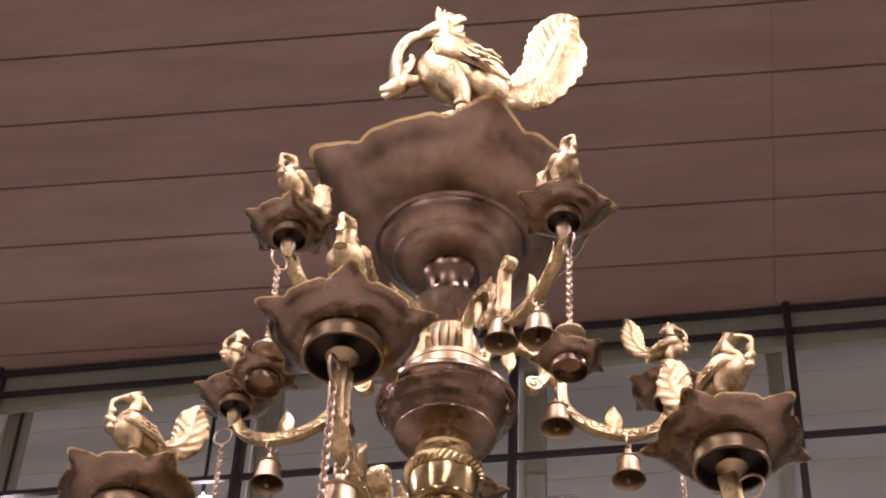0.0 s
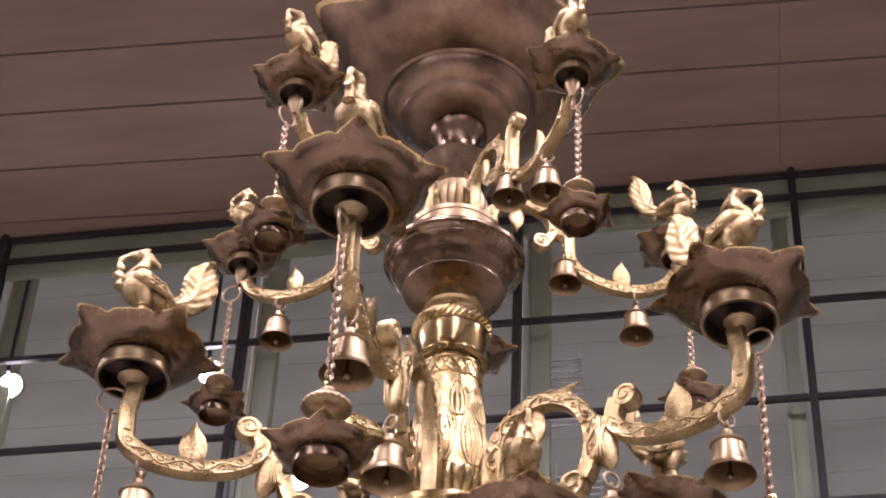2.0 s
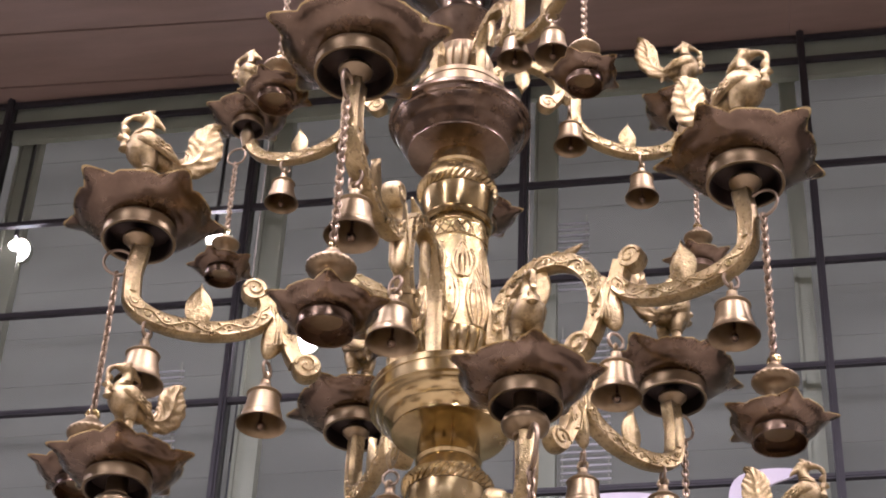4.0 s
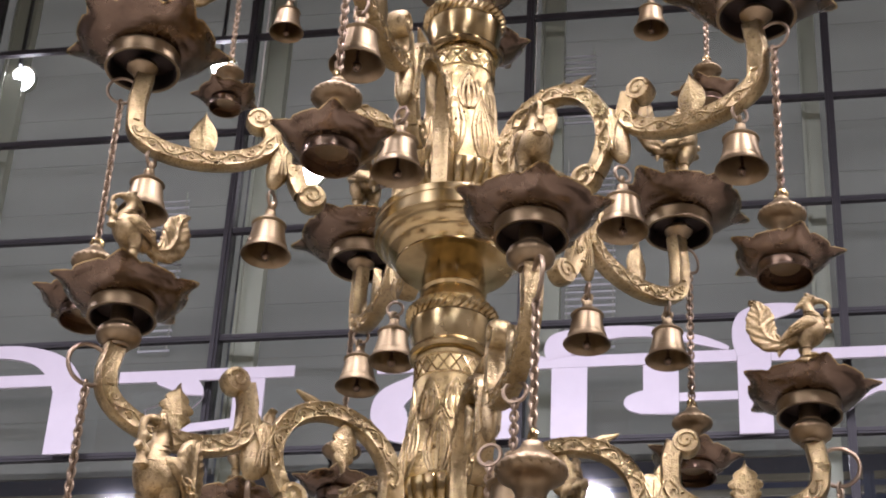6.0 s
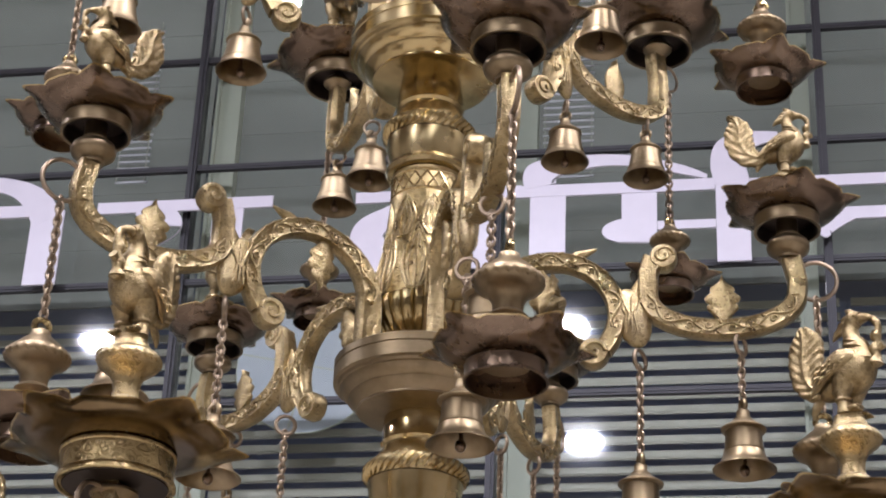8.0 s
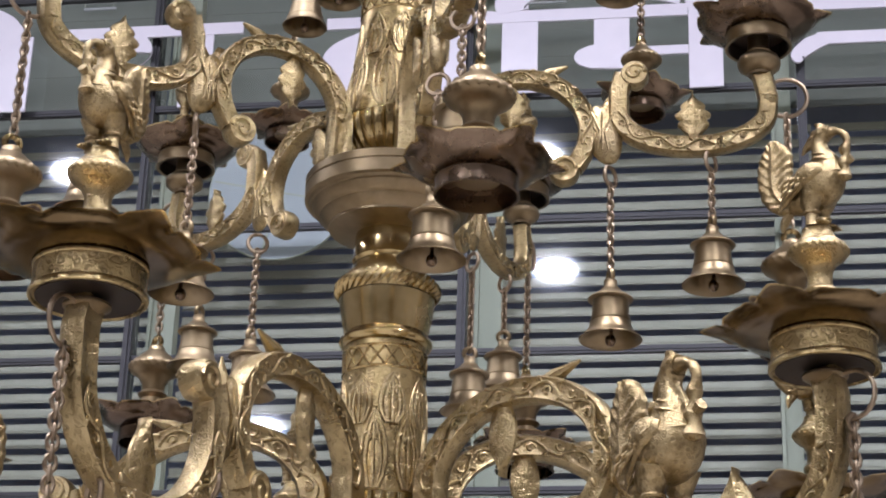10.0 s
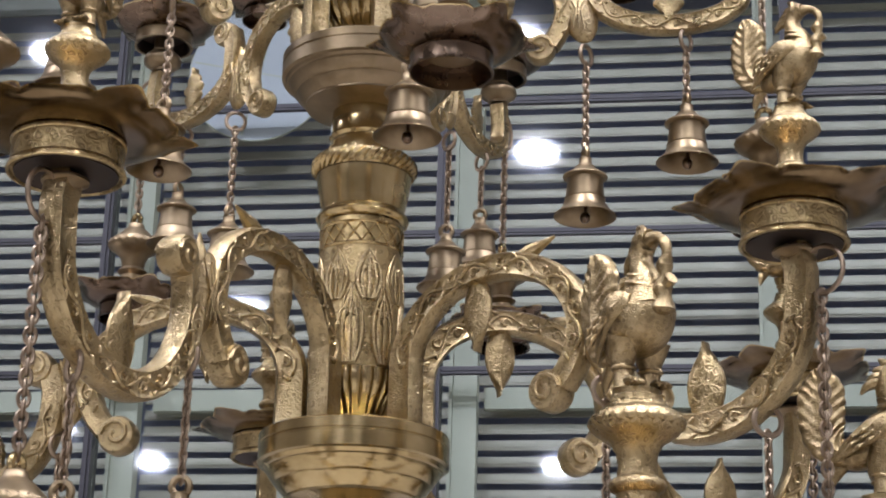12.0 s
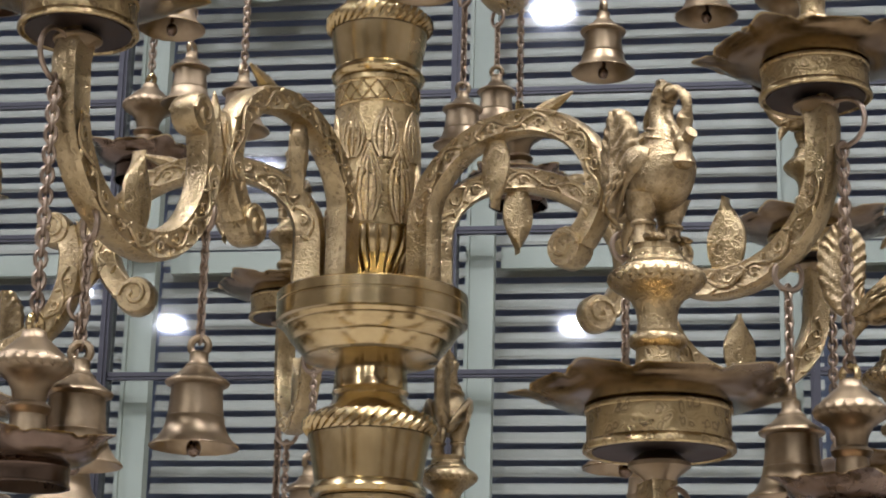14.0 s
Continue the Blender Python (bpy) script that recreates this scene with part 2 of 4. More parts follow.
def vine(bm, pts, width, thick, skip=2):
    """Raised ornament on both faces of a ribbon: a waving stem with leaves in its bends, and a bead line at each edge."""
    n = len(pts)
    fine = []
    for i in range(skip, n - 1 - skip):
        for k in range(4):
            u = k / 4
            fine.append(Vector((pts[i][0] * (1 - u) + pts[i + 1][0] * u, pts[i][1] * (1 - u) + pts[i + 1][1] * u)))
    if len(fine) < 8:
        return
    length, run = 0.0, []
    for i, p in enumerate(fine):
        length += (p - fine[i - 1]).length if i else 0
        run.append(length)
    wave = width * 2.1
    for side in (-1, 1):
        stem = []
        turn = 0
        for i, p in enumerate(fine):
            d = (fine[min(i + 1, len(fine) - 1)] - fine[max(i - 1, 0)]).normalized()
            nrm = Vector((-d.y, d.x))
            ph = 2 * math.pi * run[i] / wave
            q = p + nrm * (0.22 * width * math.sin(ph))
            stem.append((q.x, side * thick * 0.47, q.y))
            if int(ph / math.pi + 0.5) > turn:
                turn = int(ph / math.pi + 0.5)
                s = 1 if math.sin(ph) > 0 else -1
                c = p - nrm * (0.10 * width * s)
                pts = []
                for w in range(9):
                    g, rr = w / 8 * 5.4, width * 0.22 * (1 - 0.085 * w)
                    q = c + d * (rr * math.cos(g)) + nrm * (rr * s * math.sin(g))
                    pts.append((q.x, side * thick * 0.47, q.y))
                tube(bm, pts, [width * 0.055] * 9, 5)
                for lead in (0.34, -0.34):
                    q = c + d * (width * 0.62 * (1 if lead > 0 else -1)) - nrm * (width * 0.16 * s)
                    ang = -math.degrees(math.atan2(d.y, d.x)) - 40 * s * (1 if lead > 0 else -1)
                    blob(bm, pose(q.x, side * thick * 0.44, q.y, 0, ang, 0), width * 0.20, thick * 0.13, width * 0.075, 8, 6)
        tube(bm, stem, [width * 0.07] * len(stem), 6)


def volute(bm, x, z, r, thick):
    """A scroll's end: a disc with a raised coil."""
    turn = pose(x, 0, z, 90)
    for prof in ([(r * 0.9, -thick / 2), (r, -thick * 0.3), (r, thick * 0.3), (r * 0.9, thick / 2)],):
        geo = lathe(prof, 20)
        me = bpy.data.meshes.new("tmp")
        geo.transform(turn)
        geo.to_mesh(me)
        geo.free()
        bm.from_mesh(me)
        bpy.data.meshes.remove(me)
    for side in (-1, 1):
        pts = [(x + r * (0.8 - 0.055 * i) * math.cos(0.62 * i), side * thick * 0.52, z + r * (0.8 - 0.055 * i) * math.sin(0.62 * i)) for i in range(13)]
        tube(bm, pts, [r * 0.13] * len(pts), 6)
    return bm


def leaf(size, width, thick, lobes=0):
    """A cast leaf that stands on its stalk at the origin, tip up, with a midrib."""
    bm = bmesh.new()
    rows, cols = 14, 9
    grid = {}
    for side in (-1, 1):
        for i in range(rows + 1):
            u = i / rows
            w = width / 2 * (0.22 + 0.78 * math.sin(math.pi * min(1, u * 0.92 + 0.1)) ** 0.8) * (1 - u ** 5)
            if lobes:
                w *= (0.86 + 0.34 * abs(math.sin(math.pi * (lobes + 0.5) * u))) * (1.15 - 0.3 * u)
            w = max(w, width * 0.015)
            for j in range(cols):
                v = 2 * j / (cols - 1) - 1
                y = side * thick / 2 * (0.55 + 0.45 * (1 - abs(v)) + 0.22 * math.cos(8 * math.pi * (u + 0.35 * abs(v))) * (0.2 + abs(v)) * (abs(v) < 0.99)) * (1 - 0.6 * abs(v) ** 4)
                grid[side, i, j] = bm.verts.new((v * w, y, u * size + (0.34 * abs(v) ** 1.5 * width * (1 - u) if lobes else 0)))
        for i in range(rows):
            for j in range(cols - 1):
                bm.faces.new([grid[side, a, b] for a, b in ((i, j), (i, j + 1), (i + 1, j + 1), (i + 1, j))])
    for i in range(rows):
        for j in (0, cols - 1):
            bm.faces.new((grid[-1, i, j], grid[1, i, j], grid[1, i + 1, j], grid[-1, i + 1, j]))
    for i in (0, rows):
        for j in range(cols - 1):
            bm.faces.new((grid[-1, i, j], grid[-1, i, j + 1], grid[1, i, j + 1], grid[1, i, j]))
    return bm


def dish(tip, body, collar, height, wall, turn=0.0, spouts=5, straight=0.22):
    """An oil dish with pinched wick spouts and a wavy lip. Its lip is at z = 0; it opens upward."""
    bm = bmesh.new()
    n, rows = 150, 14
    shells = []
    side = math.pi / spouts
    mid = min(body, 0.84 * tip)
    for inner in (0, 1):
        grid = []
        steps = [i / rows for i in range(rows)] + [0.972, 1.0]
        for u in steps:
            r0 = collar * 0.9 + (mid * 0.93 - collar * 0.9) * math.sin(u * math.pi / 2) + mid * 0.07 * max(0, (u - 0.8) / 0.2) ** 2
            z0 = -height * math.cos(u * math.pi / 2)
            row = []
            for j in range(n):
                a = 2 * math.pi * j / n + turn
                c = math.cos(spouts * (a - turn) / 2) ** 2
                beak = c ** 7
                notch = math.exp(-((c - 0.60) / 0.12) ** 2)
                # the lip runs nearly straight from spout to spout
                x = (a - turn) % (2 * side) - side
                chord = (1 / math.cos(x) - 1) / (1 / math.cos(side) - 1)
                r = r0 + (tip - mid) * (straight * chord + (1 - straight) * beak - 0.07 * notch) * u ** 3.4
                z = z0 + body * (u ** 4) * (0.02 * beak - 0.03 * notch) + height * 0.5 * beak * u * u * (1 - u)
                ripple = math.cos(6 * spouts * (a - turn)) * 4 * c * (1 - c)
                r += body * 0.007 * ripple * u ** 6
                z += body * 0.006 * ripple * u ** 8
                if inner:
                    r, z = r - wall * (0.5 + 0.9 * (1 - u)), z + wall * (0.1 + 1.1 * (1 - u))
                row.append(bm.verts.new((r * math.cos(a), r * math.sin(a), z)))
            grid.append(row)
        for k, (a, b) in enumerate(zip(grid, grid[1:])):
            for j in range(n):
                bm.faces.new((a[j], a[(j + 1) % n], b[(j + 1) % n], b[j])).material_index = int(k == rows)
        bm.faces.new(grid[0])
        shells.append(grid[-1])
    for j in range(n):
        bm.faces.new((shells[0][j], shells[0][(j + 1) % n], shells[1][(j + 1) % n], shells[1][j])).material_index = 1
    return bm


def collar_ring(r, h, wall):
    """The open foot ring under a dish; its upper edge is at z = 0."""
    return ring_lathe([(r * 0.95, 0), (r * 0.96, -h * 0.12), (r, -h * 0.2), (r * 0.985, -h * 0.28), (r * 0.99, -h * 0.88), (r * 1.015, -h * 0.93), (r * 1.01, -h), (r - wall * 0.8, -h), (r - wall, -h * 0.1), (r * 0.3, -h * 0.05)])


def drum_ring(r, h):
    """The straight drum under a large dish, with a raised border above and below its chased band."""
    return lathe([(r * 0.5, 0), (r * 0.93, 0), (r * 0.95, -h * 0.06), (r, -h * 0.10), (r, -h * 0.16), (r * 0.975, -h * 0.19), (r * 0.975, -h * 0.78), (r * 1.01, -h * 0.82), (r * 1.03, -h * 0.90), (r * 1.03, -h * 0.97), (r * 1.01, -h), (r * 0.97, -h), (r * 0.95, -h * 0.93), (r * 0.5, -h * 0.92)], 56)


def ring_lathe(profile, n=44):
    return lathe(profile, n)


def smooth_line(points, n=8):
    """Points along a soft curve through the given ones; any number of coordinates each."""
    pts = [np.array(p, float) for p in points]
    line = []
    for i in range(len(pts) - 1):
        p0, p1, p2, p3 = pts[max(i - 1, 0)], pts[i], pts[i + 1], pts[min(i + 2, len(pts) - 1)]
        for k in range(n):
            u = k / n
            line.append(0.5 * (2 * p1 + (p2 - p0) * u + (2 * p0 - 5 * p1 + 4 * p2 - p3) * u * u + (3 * p1 - p0 - 3 * p2 + p3) * u ** 3))
    return line + [pts[-1]]


def limb(bm, data, n=12, flat=1.0):
    """A soft limb through (x, y, z, radius) rows."""
    line = smooth_line(data, 5)
    return tube(bm, [tuple(p[:3]) for p in line], [max(float(p[3]), 0.002) for p in line], n, flat)


def plume(bm, spine, thick, feathers=9):
    """A tail like a comma: rows of (x, z, half width) along its spine, with scalloped edges and slanting feather ridges."""
    line = [tuple(float(c) for c in p) for p in smooth_line(spine, 9)]
    rows, cols = len(line) - 1, 17
    grid = {}
    for side in (-1, 1):
        for i, (x, z, w) in enumerate(line):
            a, b = line[max(i - 1, 0)], line[min(i + 1, rows)]
            d = Vector((b[0] - a[0], b[1] - a[1])).normalized()
            u = i / rows
            for j in range(cols):
                v = 2 * j / (cols - 1) - 1
                scallop = 1 + 0.09 * (abs(math.sin(math.pi * feathers * u)) - 0.6) * abs(v) ** 4
                swept = 0.10 * abs(v) ** 1.5 * w
                q = (x - d.y * v * w * scallop + d.x * swept, z + d.x * v * w * scallop + d.y * swept)
                ridge = 0.80 + 0.15 * math.cos(2 * math.pi * feathers * (u - 0.16 * abs(v))) * min(1, 2.2 * abs(v)) + 0.30 * math.exp(-(v / 0.14) ** 2)
                grid[side, i, j] = bm.verts.new((q[0], side * thick / 2 * ridge * (1 - 0.62 * abs(v) ** 6), q[1]))
        for i in range(rows):
            for j in range(cols - 1):
                bm.faces.new([grid[side, a, b] for a, b in ((i, j), (i, j + 1), (i + 1, j + 1), (i + 1, j))])
    for i in range(rows):
        for j in (0, cols - 1):
            bm.faces.new((grid[-1, i, j], grid[1, i, j], grid[1, i + 1, j], grid[-1, i + 1, j]))
    for i in (0, rows):
        for j in range(cols - 1):
            bm.faces.new((grid[-1, i, j], grid[-1, i, j + 1], grid[1, i, j + 1], grid[1, i, j]))


def feather_rows(bm, s, centre, turn, length, tall, y, rows=3):
    """Raised feather edges that lie along a wing."""
    for r in range(rows):
        for i in range(4):
            u = (i + 0.4 * (r % 2)) / 4
            p = pose(centre[0], 0, centre[1], 0, turn, 0) @ Vector((length * (u - 0.45), 0, tall * (0.62 - 0.5 * r)))
            q = pose(centre[0], 0, centre[1], 0, turn, 0) @ Vector((length * (u - 0.12), 0, tall * (0.42 - 0.5 * r)))
            tube(bm, [(p.x, s * y, p.z), ((p.x + q.x) / 2, s * (y + 0.012), (p.z + q.z) / 2 + 0.006), (q.x, s * y, q.z)], [0.006, 0.017, 0.004], 6)


def bird(steep=False):
    """A cast peacock figure one unit tall that faces -x and stands on the origin. One plain mesh."""
    bm = bmesh.new()
    blob(bm, pose(-0.06, 0, 0.40, 0, 40, 0), 0.235, 0.185, 0.20, 24, 16)
    blob(bm, pose(0.08, 0, 0.32, 0, 30, 0), 0.19, 0.12, 0.115, 18, 12)
    # neck with its collar, head, beak and the swept-back crest
    limb(bm, [(-0.14, 0, 0.46, 0.15), (-0.13, 0, 0.58, 0.115), (-0.08, 0, 0.70, 0.078), (-0.07, 0, 0.80, 0.070), (-0.11, 0, 0.87, 0.078), (-0.17, 0, 0.87, 0.058)], 16)
    torus(bm, pose(-0.125, 0, 0.60, 0, -18) @ pose(0, 0, 0, 90), 0.115, 0.017, 20, 6)
    torus(bm, pose(-0.105, 0, 0.655, 0, -18) @ pose(0, 0, 0, 90), 0.098, 0.013, 20, 6)
    limb(bm, [(-0.16, 0, 0.87, 0.052), (-0.23, 0, 0.865, 0.036), (-0.29, 0, 0.83, 0.022)], 10)
    for i in range(4):
        limb(bm, [(-0.10 + 0.02 * i, 0, 0.91 - 0.03 * i, 0.05), (-0.07 + 0.04 * i, 0, 0.955 - 0.055 * i, 0.036), (-0.03 + 0.045 * i, 0, 0.985 - 0.085 * i, 0.008)], 8)
    for s in (-1, 1):
        blob(bm, pose(-0.145, s * 0.066, 0.885), 0.016, 0.012, 0.016, 10, 8)
    # garland held in the beak: a loop that falls to the breast and ends in a flared tassel
    limb(bm, [(-0.27, 0, 0.85, 0.026), (-0.315, 0, 0.80, 0.034), (-0.33, 0, 0.73, 0.030), (-0.305, 0, 0.67, 0.050), (-0.315, 0, 0.61, 0.034), (-0.285, 0, 0.54, 0.056), (-0.30, 0, 0.48, 0.040), (-0.285, 0, 0.42, 0.07), (-0.29, 0, 0.39, 0.030)], 12)
    limb(bm, [(-0.37, 0, 0.58, 0.04), (-0.31, 0, 0.55, 0.034), (-0.25, 0, 0.53, 0.03)], 8)
    for s in (-1, 1):
        # wing: a pointed wedge from the shoulder to under the tail
        limb(bm, [(-0.16, s * 0.14, 0.47, 0.05), (-0.06, s * 0.185, 0.47, 0.085), (0.08, s * 0.165, 0.40, 0.075), (0.22, s * 0.11, 0.31, 0.05), (0.32, s * 0.06, 0.24, 0.006)], 12, 0.45)
        feather_rows(bm, s, (0.02, 0.42), 32, 0.34, 0.075, 0.195)
        # thigh, leg and toes
        limb(bm, [(-0.03, s * 0.09, 0.30, 0.11), (0.0, s * 0.092, 0.20, 0.085), (-0.01, s * 0.09, 0.11, 0.058), (-0.015, s * 0.09, 0.03, 0.062), (-0.015, s * 0.09, 0.0, 0.066)], 12)
        torus(bm, pose(-0.01, s * 0.09, 0.12) @ pose(0, 0, 0, 90), 0.062, 0.014, 16, 6)
        for d in (-0.7, 0.0, 0.7):
            limb(bm, [(-0.04, s * 0.09, 0.03, 0.034), (-0.11, s * 0.09 + 0.04 * d, 0.03, 0.026), (-0.16, s * 0.09 + 0.06 * d, 0.012, 0.01)], 7)
    if steep:
        plume(bm, [(0.12, 0.30, 0.06), (0.26, 0.30, 0.10), (0.36, 0.42, 0.145), (0.38, 0.60, 0.165), (0.37, 0.78, 0.15), (0.38, 0.92, 0.05)], 0.13, 11)
    else:
        plume(bm, [(0.14, 0.31, 0.06), (0.30, 0.25, 0.11), (0.46, 0.32, 0.165), (0.54, 0.50, 0.185), (0.55, 0.68, 0.165), (0.60, 0.82, 0.08), (0.68, 0.87, 0.02)], 0.12, 9)
    limb(bm, [(0.22, 0, 0.26, 0.05), (0.31, 0, 0.15, 0.045), (0.33, 0, 0.06, 0.012)], 8, 0.6)
    return bm


def crowning_bird():
    """The large figure at the top: a long level body, a trunk-like garland and a broad raised tail. One plain mesh."""
    bm = bmesh.new()
    blob(bm, pose(-0.12, 0, 0.43, 0, 14, 0), 0.30, 0.20, 0.20, 28, 18)
    blob(bm, pose(0.14, 0, 0.34, 0, 24, 0), 0.26, 0.15, 0.14, 22, 14)
    limb(bm, [(-0.20, 0, 0.50, 0.17), (-0.16, 0, 0.62, 0.125), (-0.13, 0, 0.72, 0.095), (-0.15, 0, 0.80, 0.085), (-0.24, 0, 0.80, 0.058)], 18)
    for z, x, r in ((0.61, -0.17, 0.138), (0.66, -0.15, 0.118)):
        torus(bm, pose(x, 0, z, 0, 24) @ pose(0, 0, 0, 90), r, 0.018, 24, 7)
    limb(bm, [(-0.22, 0, 0.81, 0.062), (-0.30, 0, 0.79, 0.046), (-0.37, 0, 0.76, 0.034)], 12)
    for i in range(5):
        limb(bm, [(-0.19 + 0.025 * i, 0, 0.86 - 0.008 * i, 0.035), (-0.19 + 0.045 * i, 0.01 * (i % 2), 0.93 - 0.012 * i, 0.042), (-0.20 + 0.062 * i, 0, 1.00 - 0.03 * i, 0.012)], 8)
    for i in range(4):
        limb(bm, [(-0.08 + 0.006 * i, 0, 0.78 - 0.06 * i, 0.06), (-0.02 + 0.008 * i, 0, 0.80 - 0.06 * i, 0.04), (0.02 + 0.01 * i, 0, 0.835 - 0.06 * i, 0.008)], 8)
    # the garland sweeps forward and down to a beast's head with an open snout
    limb(bm, [(-0.35, 0, 0.77, 0.030), (-0.46, 0, 0.74, 0.042), (-0.55, 0, 0.65, 0.052), (-0.585, 0, 0.54, 0.062), (-0.57, 0, 0.43, 0.085), (-0.58, 0, 0.37, 0.080), (-0.66, 0, 0.34, 0.055), (-0.74, 0, 0.345, 0.022)], 16)
    limb(bm, [(-0.60, 0, 0.36, 0.06), (-0.67, 0, 0.30, 0.035), (-0.73, 0, 0.30, 0.012)], 10)
    limb(bm, [(-0.53, 0, 0.46, 0.06), (-0.46, 0, 0.53, 0.035), (-0.45, 0, 0.58, 0.032), (-0.48, 0, 0.60, 0.016)], 10)
    limb(bm, [(-0.52, 0, 0.40, 0.06), (-0.44, 0, 0.40, 0.04), (-0.38, 0, 0.42, 0.03)], 10)
    for s in (-1, 1):
        torus(bm, pose(-0.585, s * 0.078, 0.43), 0.022, 0.008, 14, 6)
        limb(bm, [(-0.26, s * 0.16, 0.53, 0.06), (-0.12, s * 0.205, 0.53, 0.095), (0.08, s * 0.185, 0.47, 0.085), (0.26, s * 0.13, 0.38, 0.055), (0.40, s * 0.08, 0.31, 0.006)], 14, 0.42)
        feather_rows(bm, s, (0.02, 0.48), 22, 0.46, 0.085, 0.215)
        x = -0.06 if s < 0 else 0.20
        limb(bm, [(x - 0.08, s * 0.11, 0.36, 0.13), (x, s * 0.115, 0.24, 0.10), (x + 0.01, s * 0.11, 0.13, 0.062), (x, s * 0.11, 0.03, 0.06), (x, s * 0.11, 0.0, 0.06)], 14)
        torus(bm, pose(x + 0.01, s * 0.11, 0.12) @ pose(0, 0, 0, 90), 0.066, 0.015, 18, 6)
        for d in (-0.7, 0.0, 0.7):
            limb(bm, [(x - 0.03, s * 0.11, 0.03, 0.035), (x - 0.12, s * 0.11 + 0.05 * d, 0.03, 0.028), (x - 0.19, s * 0.11 + 0.08 * d, 0.012, 0.010)], 8)
    plume(bm, [(0.20, 0.29, 0.08), (0.40, 0.27, 0.13), (0.60, 0.34, 0.20), (0.74, 0.48, 0.25), (0.83, 0.62, 0.25), (0.92, 0.75, 0.16), (1.02, 0.81, 0.03)], 0.13, 14)
    return bm


def pedestal(r, h, beads=True):
    """A turned foot for a figure, from z = 0 up to h: flared base, ring, hollow neck and a corded cushion."""
    lines = [(0.66, 0), (0.60, 0.06), (0.49, 0.16), (0.44, 0.28), (0.45, 0.33), (0.57, 0.355), (0.60, 0.385), (0.56, 0.415), (0.43, 0.44), (0.40, 0.51), (0.44, 0.59), (0.56, 0.655), (0.74, 0.69), (0.77, 0.70), (0.90, 0.725), (0.97, 0.765), (0.97, 0.80), (0.90, 0.84), (0.74, 0.872), (0.68, 0.878), (0.66, 0.90), (0.56, 0.915), (0.54, 0.955), (0.50, 0.965), (0.50, 1.0)]
    bm = lathe([(r * a, h * z) for a, z in lines], 40)
    return cord(bm, r * 0.86, h * 0.783, r * 0.17, 26 if beads else 18, 0.9)


def rope_ring(bm, r, z, fat, n=36):
    """A ring of slanted strands round the shaft."""
    for i in range(n):
        a = 2 * math.pi * i / n
        pts = []
        for k in range(4):
            u = k / 3 - 0.5
            b = a + u * 0.34
            rr = r - fat * 1.1 * u * u
            pts.append((rr * math.cos(b), rr * math.sin(b), z + fat * 1.7 * u))
        tube(bm, pts, [fat * 0.2, fat * 0.42, fat * 0.42, fat * 0.2], 6)
    return bm


def cord(bm, big, z, fat, n=28, tall=1.0):
    """A corded ring round z: one torus with slanting strands."""
    rings = []
    count = n * 4
    for i in range(count):
        a = 2 * math.pi * i / count
        ring = []
        for j in range(10):
            b = 2 * math.pi * j / 10
            f = fat * (0.88 + 0.16 * math.cos(n * a + 2.2 * math.sin(b)))
            ring.append(bm.verts.new(((big + f * math.cos(b)) * math.cos(a), (big + f * math.cos(b)) * math.sin(a), z + tall * f * math.sin(b))))
        rings.append(ring)
    for i in range(count):
        p, q = rings[i], rings[(i + 1) % count]
        for j in range(10):
            bm.faces.new((p[j], p[(j + 1) % 10], q[(j + 1) % 10], q[j]))
    return bm


def chain_links(length, size):
    """A chain that hangs down from the origin: small oval links, every other one turned."""
    bm = bmesh.new()
    step = size * 0.78
    for i in range(max(1, round(length / step))):
        torus(bm, pose(0, 0, -(i + 0.5) * step, 0, 0, 45 + 90 * (i % 2)), size * 0.40, size * 0.17, 10, 5, 1.5)
    return bm


def bell_shell(w, h, flared=True):
    """A hollow cast bell with a shouldered crown, crown at z = 0, mouth at -h."""
    r = w / 2
    lines = [(0.15, 0), (0.21, 0.02), (0.21, 0.11), (0.25, 0.135), (0.31, 0.16), (0.31, 0.175), (0.44, 0.235), (0.60, 0.285), (0.70, 0.315), (0.72, 0.335), (0.69, 0.355), (0.575, 0.37), (0.57, 0.40), (0.59, 0.55), (0.625, 0.68), (0.645, 0.685), (0.645, 0.705), (0.635, 0.715), (0.70, 0.82), (0.83, 0.915), (0.985, 0.975), (1.0, 0.99), (0.98, 1.0), (0.88, 0.975), (0.70, 0.86), (0.58, 0.72), (0.53, 0.42), (0.1, 0.38)]
    if not flared:
        lines = lines[:8] + [(0.68, 0.315), (0.70, 0.335), (0.67, 0.355), (0.62, 0.37), (0.635, 0.42), (0.70, 0.60), (0.77, 0.76), (0.80, 0.77), (0.81, 0.785), (0.80, 0.80), (0.87, 0.90), (0.96, 0.96), (1.0, 0.985), (0.98, 1.0), (0.90, 0.975), (0.78, 0.84), (0.64, 0.5), (0.58, 0.42), (0.1, 0.38)]
    return lathe([(r * a, -h * z) for a, z in lines], 40)

# ---- setting ----
WALL_Y, BAY, BAY_X = 8.0, 1.461, -1.215
BARS = [8.765] + [8.055 - 0.6045 * i for i in range(13)]
TOP_Z = 8.95
X0, X1, Y0 = -12.0, 6.6, -18.0

